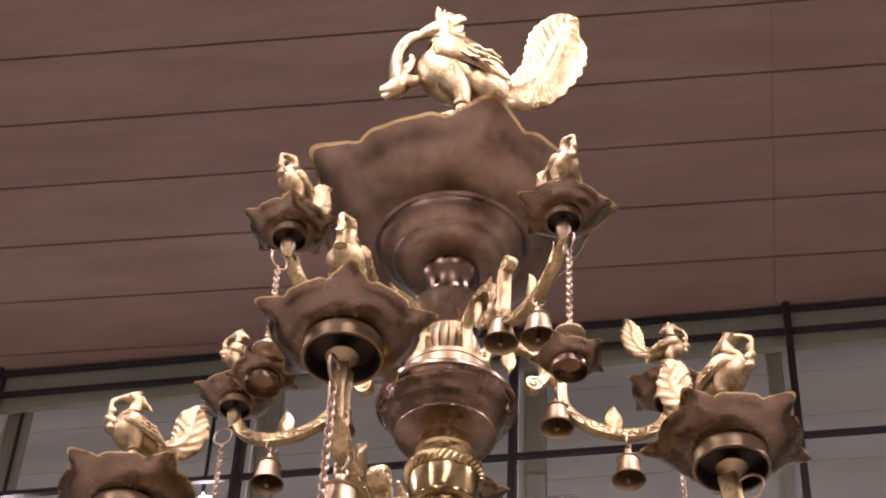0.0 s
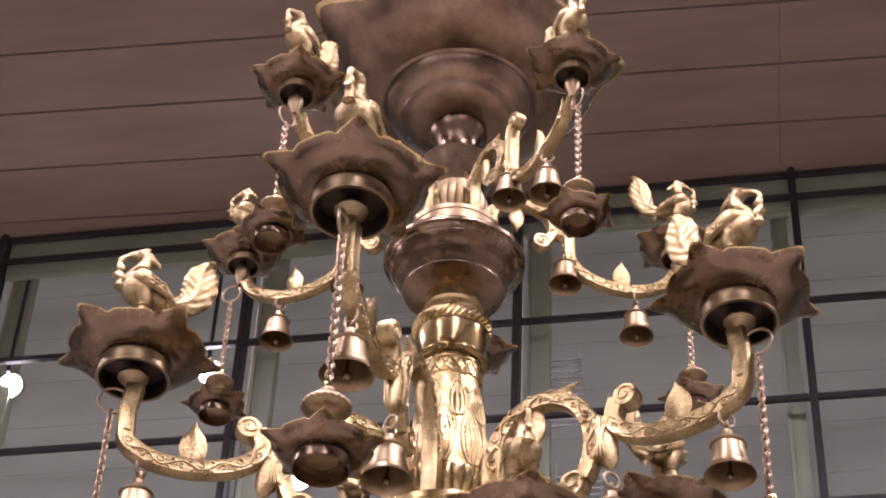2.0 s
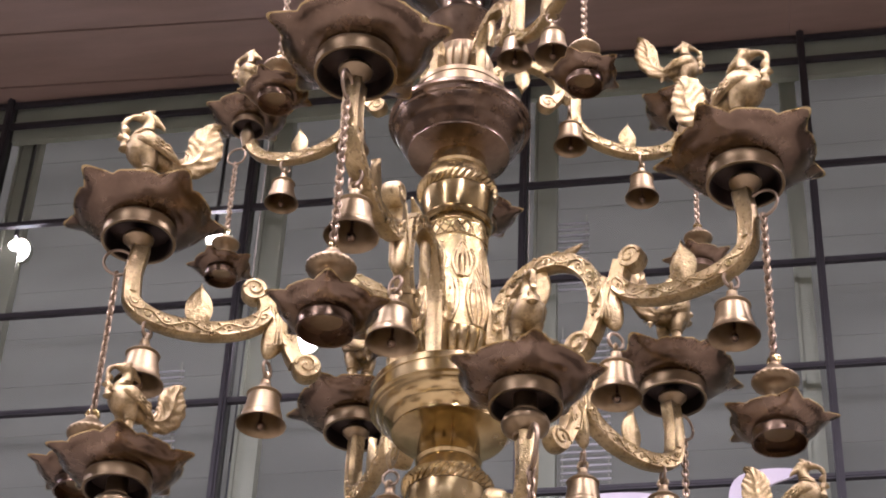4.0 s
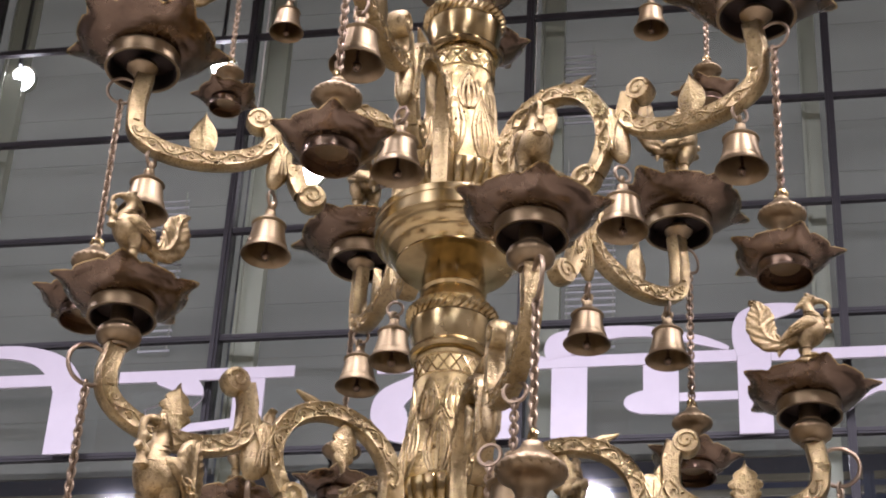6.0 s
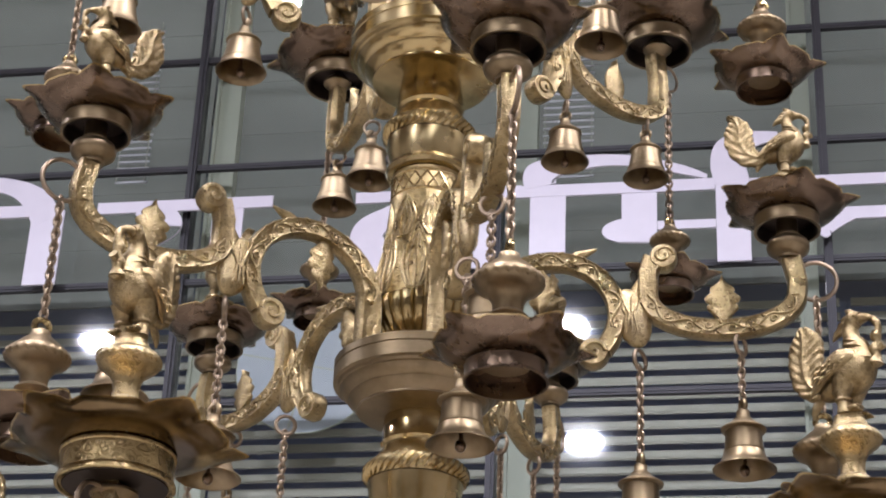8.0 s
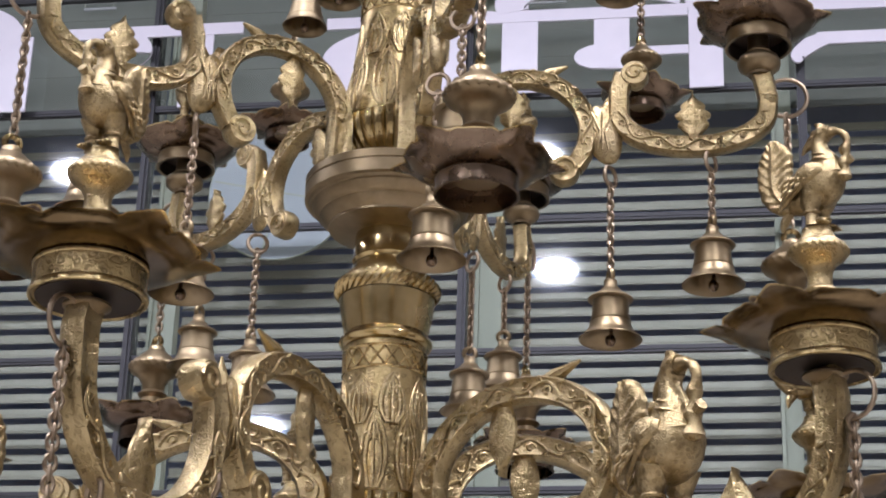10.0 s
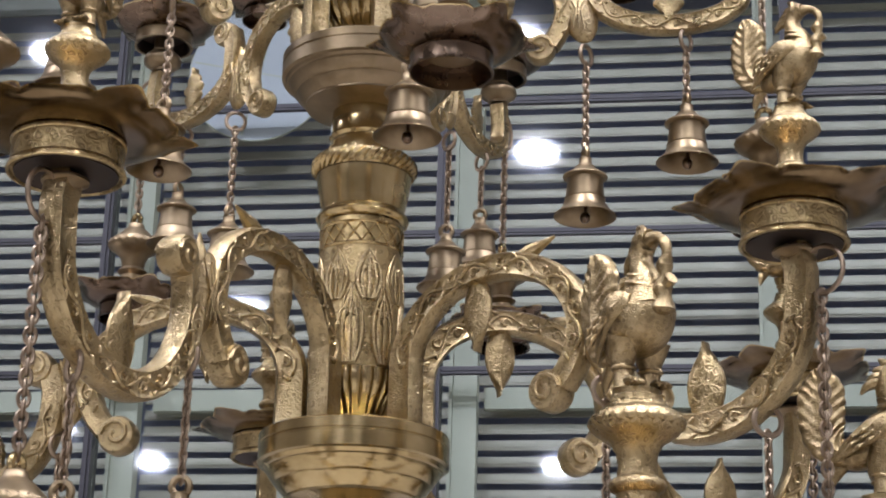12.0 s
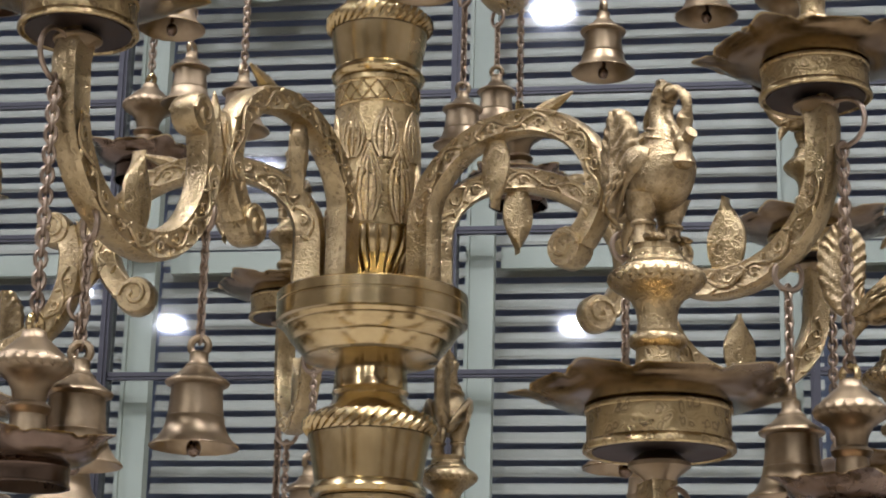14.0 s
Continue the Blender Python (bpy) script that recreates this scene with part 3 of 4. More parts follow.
# unseen floor and outer walls, added to close the hall for bounce and reflections
floor = part("floor", box(bmesh.new(), X0 - 0.2, X1 + 0.2, Y0 - 0.2, 12.2, -0.2, 0), FLOORSTONE, None, "unseen polished beige stone floor of the hall", smooth=False)
tagged(floor, category="floor", kind="structure")
for name, b in (("wall_west", (X0 - 0.2, X0, Y0, 12, 0, 9.6)), ("wall_east", (X1, X1 + 0.2, Y0, 12, 0, 9.6)), ("wall_south", (X0 - 0.2, X1 + 0.2, Y0 - 0.2, Y0, 0, 9.6))):
    tagged(part(name, box(bmesh.new(), *b), WALLPAINT, None, "unseen plain dark grey wall added to close the hall", smooth=False), category="wall", kind="structure")

# soffit of long brown panels, one mesh; the panels run along the glass wall
bm = bmesh.new()
pitch_y = 0.42
for i in range(-62, 6):
    y = 7.62 + pitch_y * i
    for j in range(-3, 2):
        x = 0.205 + 6.0 * j
        box(bm, x + 0.001, x + 5.999, y + 0.007, y + pitch_y - 0.007, TOP_Z + random.uniform(0, 0.002), TOP_Z + 0.03)
bmesh.ops.rotate(bm, cent=(0.2, 7.62, 0), matrix=Matrix.Rotation(radians(2.2), 3, "Z"), verts=bm.verts)
ceiling = part("ceiling", bm, CEILING, None, "brown panelled soffit with thin dark joints", smooth=False)
tagged(ceiling, category="ceiling", kind="structure")
tagged(part("ceiling_backing", box(bmesh.new(), X0 - 0.2, X1 + 0.2, Y0 - 0.2, 12.2, TOP_Z + 0.032, TOP_Z + 0.2), JOINT, None, "dark void above the soffit panels", smooth=False), category="ceiling", kind="structure")

# glass wall
glass_wall = thing("window_1", "tall curtain wall of glass in black aluminium bars", "window", kind="structure")
cols = [BAY_X + BAY * k for k in range(-6, 6)]
for x in cols:
    b = bmesh.new()
    box(b, x - 0.019, x + 0.019, WALL_Y - 0.03, WALL_Y + 0.06, 0, TOP_Z)
    box(b, x - 0.006, x + 0.006, WALL_Y - 0.040, WALL_Y - 0.031, 0, TOP_Z)
    part("mullion", b, MULLION, glass_wall, smooth=False)
for z in BARS + [TOP_Z - 0.03]:
    for a, c in zip(cols, cols[1:]):
        b = bmesh.new()
        box(b, a + 0.020, c - 0.020, WALL_Y - 0.014, WALL_Y + 0.011, z - 0.002, z + 0.016)
        box(b, a + 0.020, c - 0.020, WALL_Y - 0.018, WALL_Y + 0.011, z - 0.016, z - 0.007)
        part("transom", b, MULLION, glass_wall, smooth=False)
levels = [0.0] + BARS[::-1] + [TOP_Z - 0.03]
for a, c in zip(cols, cols[1:]):
    for z0, z1 in zip(levels, levels[1:]):
        ob = part("pane", box(bmesh.new(), a + 0.020, c - 0.020, WALL_Y + 0.012, WALL_Y + 0.024, z0 + 0.017, z1 - 0.017), GLASS, glass_wall, smooth=False)
        ob.visible_shadow = False

# what stands behind the glass
tagged(part("wall_north", box(bmesh.new(), X0 - 0.2, X1 + 0.2, 12, 12.2, 0, 9.6), BACKROOM, None, "dark blue-grey back wall behind the glass", smooth=False), category="wall", kind="structure")
for x in cols[1:-1]:
    d, w = (0.105, 0.05) if x < -1.0 else (-0.08, 0.035)
    b = bmesh.new()
    box(b, x + d - w, x + d + w, 8.13, 8.20, 0, 8.94)
    box(b, x + d - w - 0.016, x + d - w - 0.001, 8.11, 8.20, 0, 8.94)
    tagged(part("window_post", b, POST, None, "pale green painted steel post behind the glass", smooth=False), category="post", group="posts behind the glass", kind="structure")
for a, c in zip(cols, cols[1:]):
    b = bmesh.new()
    box(b, a + 0.16, c - 0.04, 8.33, 8.37, 3.75, 3.845)
    tagged(part("blind_head_rail", b, POST, None, "pale green head rail behind the glass", smooth=False), category="rail", group="head rails behind the glass", kind="structure")

# ---- writing on the glass ----


def plate_shape(outline, name, parent, holes=()):
    """A letter of the sign: a filled outline with thickness, as a curve turned to mesh."""
    cu = bpy.data.curves.new(name, "CURVE")
    cu.dimensions, cu.fill_mode, cu.extrude = "2D", "BOTH", 0.006
    for pts in (outline, *holes):
        s = cu.splines.new("POLY")
        s.points.add(len(pts) - 1)
        for p, (x, z) in zip(s.points, pts):
            p.co = (x, z, 0, 1)
        s.use_cyclic_u = True
    tmp = bpy.data.objects.new("tmp", cu)
    me = bpy.data.meshes.new_from_object(tmp)
    bpy.data.objects.remove(tmp)
    me.materials.append(SIGNWHITE)
    ob = new(name, me)
    ob.parent = parent
    ob.matrix_basis = pose(0, 7.915 - 0.0008 * (len(parent.children) % 4), 0, 90)
    return ob


def stroke(points, widths, n=10):
    """The outline of a brush stroke through points with those widths."""
    pts = [Vector(p) for p in points]
    line, w = [], []
    for i in range(len(pts) - 1):
        p0, p1, p2, p3 = pts[max(i - 1, 0)], pts[i], pts[i + 1], pts[min(i + 2, len(pts) - 1)]
        for k in range(n if i < len(pts) - 2 else n + 1):
            u = k / n
            line.append(0.5 * (2 * p1 + (p2 - p0) * u + (2 * p0 - 5 * p1 + 4 * p2 - p3) * u * u + (3 * p1 - p0 - 3 * p2 + p3) * u ** 3))
            w.append(widths[i] * (1 - u) + widths[i + 1] * u)
    left, right = [], []
    for i, p in enumerate(line):
        d = (line[min(i + 1, len(line) - 1)] - line[max(i - 1, 0)]).normalized()
        nrm = Vector((-d.y, d.x))
        left.append(p + nrm * w[i] / 2)
        right.append(p - nrm * w[i] / 2)
    return [tuple(p) for p in left + right[::-1]]


def bar(x0, x1, z0, z1, slant=0.0):
    return [(x0, z0), (x1, z0), (x1 + slant, z1), (x0 + slant, z1)]


sign = thing("wall_sign", "large white letters of a sign fixed along the glass wall", "sign")
# long vowel sign and its hook
plate_shape(bar(-3.408, -3.25, 5.615, 6.00), "letter", sign)
plate_shape(stroke([(-4.15, 6.03), (-3.95, 6.14), (-3.70, 6.165), (-3.52, 6.135), (-3.40, 6.06), (-3.332, 5.95)], [0.05, 0.06, 0.066, 0.085, 0.13, 0.15]), "letter", sign)
plate_shape(bar(-4.3, -3.415, 5.972, 6.034), "letter", sign)
plate_shape(stroke([(-4.3, 5.62), (-3.95, 5.57), (-3.70, 5.52)], [0.08, 0.06, 0.02]), "letter", sign)
# ya
plate_shape(bar(-3.09, -2.25, 5.972, 6.030), "letter", sign)
plate_shape(bar(-2.53, -2.385, 5.605, 5.970), "letter", sign)
plate_shape(stroke([(-2.90, 5.975), (-2.78, 5.955), (-2.735, 5.90), (-2.80, 5.84), (-2.94, 5.805)], [0.03, 0.11, 0.125, 0.09, 0.04]), "letter", sign)
plate_shape(stroke([(-2.98, 5.80), (-2.93, 5.74), (-2.82, 5.722), (-2.68, 5.730), (-2.52, 5.745)], [0.04, 0.055, 0.045, 0.042, 0.044]), "letter", sign)
# sa, mostly behind the lamp
plate_shape(bar(-1.86, -1.10, 5.968, 6.024), "letter", sign)
plate_shape(stroke([(-1.62, 5.955), (-1.70, 5.90), (-1.79, 5.82), (-1.78, 5.72), (-1.68, 5.655), (-1.5, 5.65)], [0.05, 0.09, 0.15, 0.17, 0.10, 0.06]), "letter", sign)
plate_shape(bar(-1.35, -1.22, 5.615, 5.960), "letter", sign)
# short vowel sign, its arch, and ma
plate_shape(bar(-1.17, -0.235, 5.962, 6.020), "letter", sign)
plate_shape(bar(-1.058, -0.898, 5.609, 5.960), "letter", sign)
plate_shape(stroke([(-1.01, 6.015), (-1.015, 6.075), (-0.93, 6.115), (-0.74, 6.136), (-0.56, 6.120), (-0.38, 6.070), (-0.27, 6.028)], [0.14, 0.15, 0.085, 0.06, 0.05, 0.045, 0.02]), "letter", sign)
plate_shape(bar(-0.648, -0.492, 5.715, 5.958), "letter", sign)
plate_shape(stroke([(-0.50, 5.77), (-0.58, 5.772), (-0.66, 5.772), (-0.715, 5.772), (-0.735, 5.772)], [0.125, 0.125, 0.115, 0.07, 0.01]), "letter", sign)
plate_shape(bar(-0.49, -0.234, 5.770, 5.812), "letter", sign)
plate_shape(bar(-0.232, -0.085, 5.600, 6.02), "letter", sign)
plate_shape(stroke([(-0.158, 6.00), (-0.175, 6.08), (-0.165, 6.16), (-0.08, 6.205), (0.05, 6.225)], [0.15, 0.155, 0.14, 0.09, 0.03]), "letter", sign)
# the next letter's head line and hook
plate_shape(bar(-0.083, 1.2, 5.956, 6.010), "letter", sign)
plate_shape(bar(0.32, 1.2, 5.787, 5.845), "letter", sign)
plate_shape(stroke([(0.36, 5.815), (0.29, 5.785), (0.235, 5.735), (0.25, 5.705)], [0.058, 0.075, 0.06, 0.02]), "letter", sign)

# slatted blinds behind the lower panes: each slat a piece
for a, c in zip(cols[1:-1], cols[2:]):
    blind = thing("slatted_blind", "grey-beige horizontal slats of a closed blind behind glass", "blind", "blinds behind the glass")
    slat = None
    for k in range(60):
        z = 5.630 - 0.0722 * k
        if slat is None:
            b = bmesh.new()
            w = c - a - 0.05
            sec = [(-0.020, -0.024), (-0.004, -0.021), (0.004, -0.006), (0.007, 0.012), (0.006, 0.026), (0.003, 0.026), (0.001, -0.003), (-0.006, -0.016), (-0.020, -0.020)]
            rows = [[b.verts.new((x, y, zz)) for y, zz in sec] for x in (-w / 2, w / 2)]
            for j in range(len(sec)):
                b.faces.new((rows[0][j], rows[0][(j + 1) % len(sec)], rows[1][(j + 1) % len(sec)], rows[1][j]))
            b.faces.new(rows[0])
            b.faces.new(rows[1])
            slat = mesh_of("slat", b, SLAT, False)
        part("slat", slat, None, blind, m=pose((a + c) / 2 + 0.075, 8.42, z))
for a, c in zip(cols[1:-1], cols[2:]):
    b = bmesh.new()
    # a plain drop with faint seams and a hem bar
    levels, z = [(8.22, 5.65)], 5.65
    while z + 0.302 < TOP_Z:
        levels += [(8.22, z + 0.294), (8.223, z + 0.298), (8.22, z + 0.302)]
        z += 0.302
    levels.append((8.22, TOP_Z - 0.001))
    edge = [[b.verts.new((x, y, zz)) for x in (a, c - 0.008)] for y, zz in levels]
    for lo, hi in zip(edge, edge[1:]):
        b.faces.new((lo[0], lo[1], hi[1], hi[0]))
    box(b, a, c - 0.008, 8.202, 8.216, 5.635, 5.665)
    tagged(part("roller_blind", b, SHADE, None, "dim grey roller blind drawn down behind the glass", smooth=False), category="blind", group="roller blinds")

# added navy sheet that gives the gaps between the slats their dark tone
for a, c in zip(cols[1:-1], cols[2:]):
    b = box(bmesh.new(), a + 0.09, c + 0.085, 8.462, 8.466, 1.2, 5.66)
    tagged(part("slat_gap_sheet", b, GAPNAVY, None, "dark navy sheet added to tone the gaps between the slats", smooth=False), category="backing", group="backing cloths", kind="structure")

# pale header over the blinds, close behind the top panes
for a, c in zip(cols, cols[1:]):
    b = box(bmesh.new(), a + 0.022, c - 0.022, 8.035, 8.075, 8.69, 8.948)
    tagged(part("blind_header", b, POST, None, "pale green header box over the blinds", smooth=False), category="header", group="headers over the blinds", kind="structure")

# narrow slat strips before the drawn blinds, imitating reflections; each slat a piece
for x0, x1, z0, z1 in ((-3.13, -2.97, 6.30, 7.22), (-1.04, -0.80, 6.22, 7.28), (-1.12, -0.90, 7.52, 7.98)):
    strip = thing("slat_reflection", "narrow strip of thin pale slats imitating a reflection in the glass", "louvre", "louvre strips behind the glass")
    b = bmesh.new()
    box(b, -(x1 - x0) / 2, (x1 - x0) / 2, -0.004, 0.004, -0.005, 0.005)
    data = mesh_of("slat", b, SIGNWHITE, False)
    for k in range(int((z1 - z0) / 0.038)):
        part("slat", data, None, strip, m=pose((x0 + x1) / 2, 8.19, z0 + 0.038 * k))
    for x in (x0 + 0.01, x1 - 0.01):
        part("cord", box(bmesh.new(), x - 0.002, x + 0.002, 8.172, 8.176, z0, z1), SLAT, strip, smooth=False)

# a round pale disc with crossed seams that stands in for a reflection
disc = thing("round_reflection", "round pale grey disc with crossed seams imitating a reflection in the glass", "panel", m=pose(-2.08, 8.13, 5.26))
part("face", lathe([(0.02, 0.0), (0.315, 0.0), (0.325, 0.006), (0.325, 0.014), (0.02, 0.014)], 72), DISCREFLECTION, disc, m=pose(0, 0, 0, 90))
part("rim", torus(bmesh.new(), pose(0, -0.008, 0), 0.325, 0.006, 72, 6), POST, disc)
b = box(bmesh.new(), -0.004, 0.004, -0.02, -0.015, -0.31, 0.31)
part("seam", b, POST, disc, m=pose(0, 0, 0, 0, 12), smooth=False)
part("seam", box(bmesh.new(), -0.31, 0.31, -0.0145, -0.0145 + 0.005, -0.004, 0.004), POST, disc, m=pose(0, 0, 0, 0, 12), smooth=False)
part("bracket", box(box(bmesh.new(), -0.02, 0.02, -0.119, -0.03, 0.363, 0.393), -0.02, 0.02, -0.03, -0.0005, 0.28, 0.393), MULLION, disc, smooth=False)

# spotlights on brackets behind the glass
for x, z, bar_z in ((-2.87, 7.985, 8.765), (-3.99, 8.00, 8.765), (-2.331, 7.276, 7.4505)):
    spot = thing("spotlight", "round lit spotlight on a bracket behind the glass", "spotlight", "spotlights behind the glass", m=pose(x, 8.14, z))
    part("housing", lathe([(0.02, 0.07), (0.06, 0.065), (0.076, 0.02), (0.076, 0.0), (0.066, 0.0), (0.064, 0.012), (0.01, 0.013)], 28), POST, spot, m=pose(0, 0, 0, -70))
    part("lens", lathe([(0.02, 0.010), (0.055, 0.008), (0.063, 0.002), (0.04, -0.010), (0.004, -0.015)], 28), GLOW, spot, m=pose(0, 0, 0, -70))
    b = box(bmesh.new(), -0.008, 0.008, -0.065, -0.045, 0.05, bar_z - z + 0.02)
    box(b, -0.008, 0.008, -0.045, 0.03, 0.05, 0.066)
    part("bracket", b, MULLION, spot, smooth=False)

# lights of the hall: pendants on dark stems under the soffit
DROP = 0.55
# those at x above 2, y -5 and y 3.5 are unseen additions
for x, y in ((-1.60, 1.75), (-5.40, 1.75), (2.2, 1.75), (-1.70, -0.60), (2.2, -0.60), (-5.4, -5.0), (2.4, -5.0), (-8.55, -12.2), (-2.55, -12.6), (3.0, -12.6), (-9.3, -10.1), (5.2, 3.5), (-9.2, 3.5)):
    lamp = thing("pendant_light", "round lit pendant light on a dark stem", "pendant light", "pendant lights of the hall", m=pose(x, y, TOP_Z))
    part("stem", lathe([(0.03, 0.0), (0.05, -0.01), (0.03, -0.02), (0.016, -0.03), (0.016, -DROP + 0.12), (0.01, -DROP + 0.12)], 14), MULLION, lamp)
    part("shade", lathe([(0.02, -DROP + 0.13), (0.08, -DROP + 0.12), (0.12, -DROP + 0.04), (0.125, -DROP), (0.112, -DROP), (0.10, -DROP + 0.03), (0.02, -DROP + 0.035)], 28), MULLION, lamp)
    part("lens", lathe([(0.02, -DROP + 0.03), (0.098, -DROP + 0.028), (0.102, -DROP + 0.005), (0.06, -DROP - 0.01), (0.004, -DROP - 0.016)], 28), PENDANT, lamp)
    lit = panel_light("pendant_lamp", x, y, TOP_Z - DROP - 0.03, 0.34, 0.34, 160, WARM)
    lit.data.shape = "DISK"
# fill lamps added behind the blinds to brighten the cloth and slat gaps
for x in (-8, -5, -2, 1, 4):
    panel_light("blind_fill_light", x, 11.7, 7.3, 2.6, 2.4, 90 if x < -3 else 68, COOL).matrix_basis = pose(x, 11.7, 7.3, -90)

# ---- the great lamp ----
XA, YA = -0.578, 3.0
# the whole stand leans by half a degree
LEAN = pose(XA, YA, 3.4, 0, -0.54, 0) @ pose(-XA, -YA, -3.4)
stand = thing("lamp_stand", "tall tiered brass oil lamp with scrolled arms and bird figures", "oil lamp", m=LEAN @ pose(XA, YA, 0))

# shaft, turned in sections from the top down
part("top_collar", lathe([(0.03, 4.53), (0.058, 4.53), (0.060, 4.505), (0.050, 4.50), (0.050, 4.492), (0.058, 4.488), (0.060, 4.474), (0.052, 4.462), (0.044, 4.445), (0.042, 4.42), (0.046, 4.40), (0.02, 4.40)], 48), TARNISHED, stand, "tarnished neck under the top bowl")
part("small_cup", lathe([(0.03, 4.40), (0.076, 4.385), (0.080, 4.378), (0.076, 4.370), (0.070, 4.35), (0.058, 4.325), (0.052, 4.312), (0.03, 4.312)], 48), TARNISHED, stand, "tarnished cup of the shaft")
part("petal_bulb", lathe([(0.03, 4.311), (0.052, 4.311), (0.056, 4.30), (0.064, 4.28), (0.065, 4.26), (0.058, 4.235), (0.050, 4.215), (0.03, 4.214)], 120, None, 20, 0.10, (4.22, 4.305)), BELLMETAL, stand, "bulb cast with a ring of petals")


def ledge(name, r, z, band, foot, foot_z, mat, label):
    """A flat-topped ring dish of the shaft: band at the lip, stepped underside."""
    h = z - band - foot_z
    prof = [(0.03, z - 0.004), (r - 0.012, z - 0.004), (r - 0.006, z), (r, z - 0.004), (r, z - band * 0.40), (r - 0.002, z - band * 0.43), (r - 0.002, z - band * 0.47), (r, z - band * 0.5), (r, z - band), (r - 0.006, z - band - 0.002)]
    for u, k in ((0.12, 0.90), (0.14, 0.86), (0.22, 0.84), (0.42, 0.74), (0.45, 0.70), (0.50, 0.69), (0.72, 0.55), (0.76, 0.52), (0.82, 0.52), (1.0, 0.0)):
        prof.append((foot + (r - foot) * k, z - band - h * u))
    prof.append((0.03, foot_z))
    return part(name, lathe(prof, 72), mat, stand, label)


ledge("ledge_ring", 0.090, 4.212, 0.036, 0.055, 4.160, BELLMETAL, "ring that carries the top arms")
ledge("ledge_dish", 0.139, 4.135, 0.012, 0.055, 4.035, TARNISHED, "tarnished dish of the shaft")
ledge("ledge_dish", 0.142, 3.505, 0.042, 0.056, 3.405, BRIGHT, "")
ledge("ledge_dish", 0.137, 2.885, 0.040, 0.054, 2.790, BELLMETAL, "")
ledge("ledge_dish", 0.144, 2.262, 0.046, 0.054, 2.150, BRIGHT, "")
ledge("ledge_dish", 0.165, 1.560, 0.048, 0.060, 1.440, BRIGHT, "")


def shaft_section(top, rope_z, ring_z, foot, r_rope, r_ring, r_body, r_bulge, flutes=22):
    """One length of the shaft: plain neck, rope ring, cup, ring, chased body that swells to a fluted foot."""
    neck = lathe([(0.02, top), (0.053, top), (0.055, top - 0.02), (0.055, rope_z + 0.055), (0.058, rope_z + 0.05), (0.054, rope_z + 0.045), (0.060, rope_z + 0.03), (r_rope - 0.008, rope_z + 0.012), (r_rope - 0.004, rope_z), (r_rope - 0.010, rope_z - 0.014), (0.03, rope_z - 0.015)], 56)
    part("shaft_neck", neck, BRIGHT, stand)
    part("rope_ring", rope_ring(bmesh.new(), r_rope - 0.006, rope_z, 0.015), BRIGHT, stand)
    cup = lathe([(0.03, rope_z - 0.015), (r_rope - 0.010, rope_z - 0.016), (r_ring + 0.002, rope_z - 0.04), (r_ring - 0.005, ring_z + 0.012), (r_ring, ring_z + 0.007), (r_ring + 0.003, ring_z), (r_ring, ring_z - 0.007), (r_body, ring_z - 0.010), (0.03, ring_z - 0.011)], 56)
    part("shaft_cup", cup, BRIGHT, stand)
    h = ring_z - 0.011 - foot
    prof = [(0.03, foot + h), (r_body, foot + h)]
    for i in range(1, 14):
        u = i / 14
        prof.append((r_body + (r_bulge - r_body) * max(0, (u - 0.25) / 0.6) ** 1.6 if u < 0.85 else r_bulge, foot + h - (h - 0.10) * u))
    body = lathe(prof + [(r_bulge, foot + 0.1005), (0.03, foot + 0.1003)], 64)
    # a lattice band at the top, then standing leaves and scrolls round the swelling
    rise = foot + h

    def radius(z):
        pairs = prof[1:]
        for (ra, za), (rb, zb) in zip(pairs, pairs[1:]):
            if za >= z >= zb:
                return ra + (rb - ra) * (za - z) / (za - zb + 1e-9)
        return r_bulge
    shaft = part("shaft_body", body, ENGRAVED, stand, "shaft length chased with leaf scrolls")
    lattice = bmesh.new()
    n = 18
    for i in range(n):
        for way in (-1, 1):
            pts = []
            for k in range(5):
                a, z = 2 * math.pi * (i + way * k / 4) / n, rise - 0.012 - 0.030 * k / 4
                pts.append((radius(z) * math.cos(a), radius(z) * math.sin(a), z))
            tube(lattice, pts, [0.0018] * 5, 4)
    for z in (rise - 0.010, rise - 0.044):
        torus(lattice, pose(0, 0, z, 90), radius(z), 0.0024, 48, 5)
    part("lattice_band", lattice, BRIGHT, shaft)
    for row, (count, z0, tall) in enumerate(((8, foot + 0.104, (h - 0.10) * 0.52), (8, foot + 0.104 + (h - 0.10) * 0.42, (h - 0.10) * 0.34))):
        half = 0.80 * math.pi / count
        relief = bmesh.new()
        for side in (-1, 1):
            for rib in (1.0, 0.6):
                pts = []
                for k in range(8):
                    u = k / 7
                    z = z0 + tall * u * (0.72 + 0.28 * rib)
                    a = side * rib * half * math.sin(math.pi * (0.10 + 0.9 * u)) ** 0.8 * (1 - 0.2 * u)
                    pts.append(((radius(z) + 0.0005) * math.cos(a), (radius(z) + 0.0005) * math.sin(a), z))
                tube(relief, pts, [0.003, 0.0034, 0.0034, 0.0034, 0.003, 0.0027, 0.002, 0.0012], 5)
            curl = []
            for k in range(9):
                w = k / 8 * 5.2
                rr = 0.011 * (1 - 0.09 * k)
                z = z0 + tall * 0.62 + rr * math.sin(w)
                a = side * (half * 0.42 + rr * math.cos(w) / r_bulge * 0.8)
                curl.append(((radius(z) + 0.0008) * math.cos(a), (radius(z) + 0.0008) * math.sin(a), z))
            tube(relief, curl, [0.0024] * 9, 4)
        tube(relief, [(radius(z0 + tall * k / 4), 0, z0 + tall * k / 4) for k in range(5)], [0.003, 0.0035, 0.003, 0.0025, 0.001], 5)
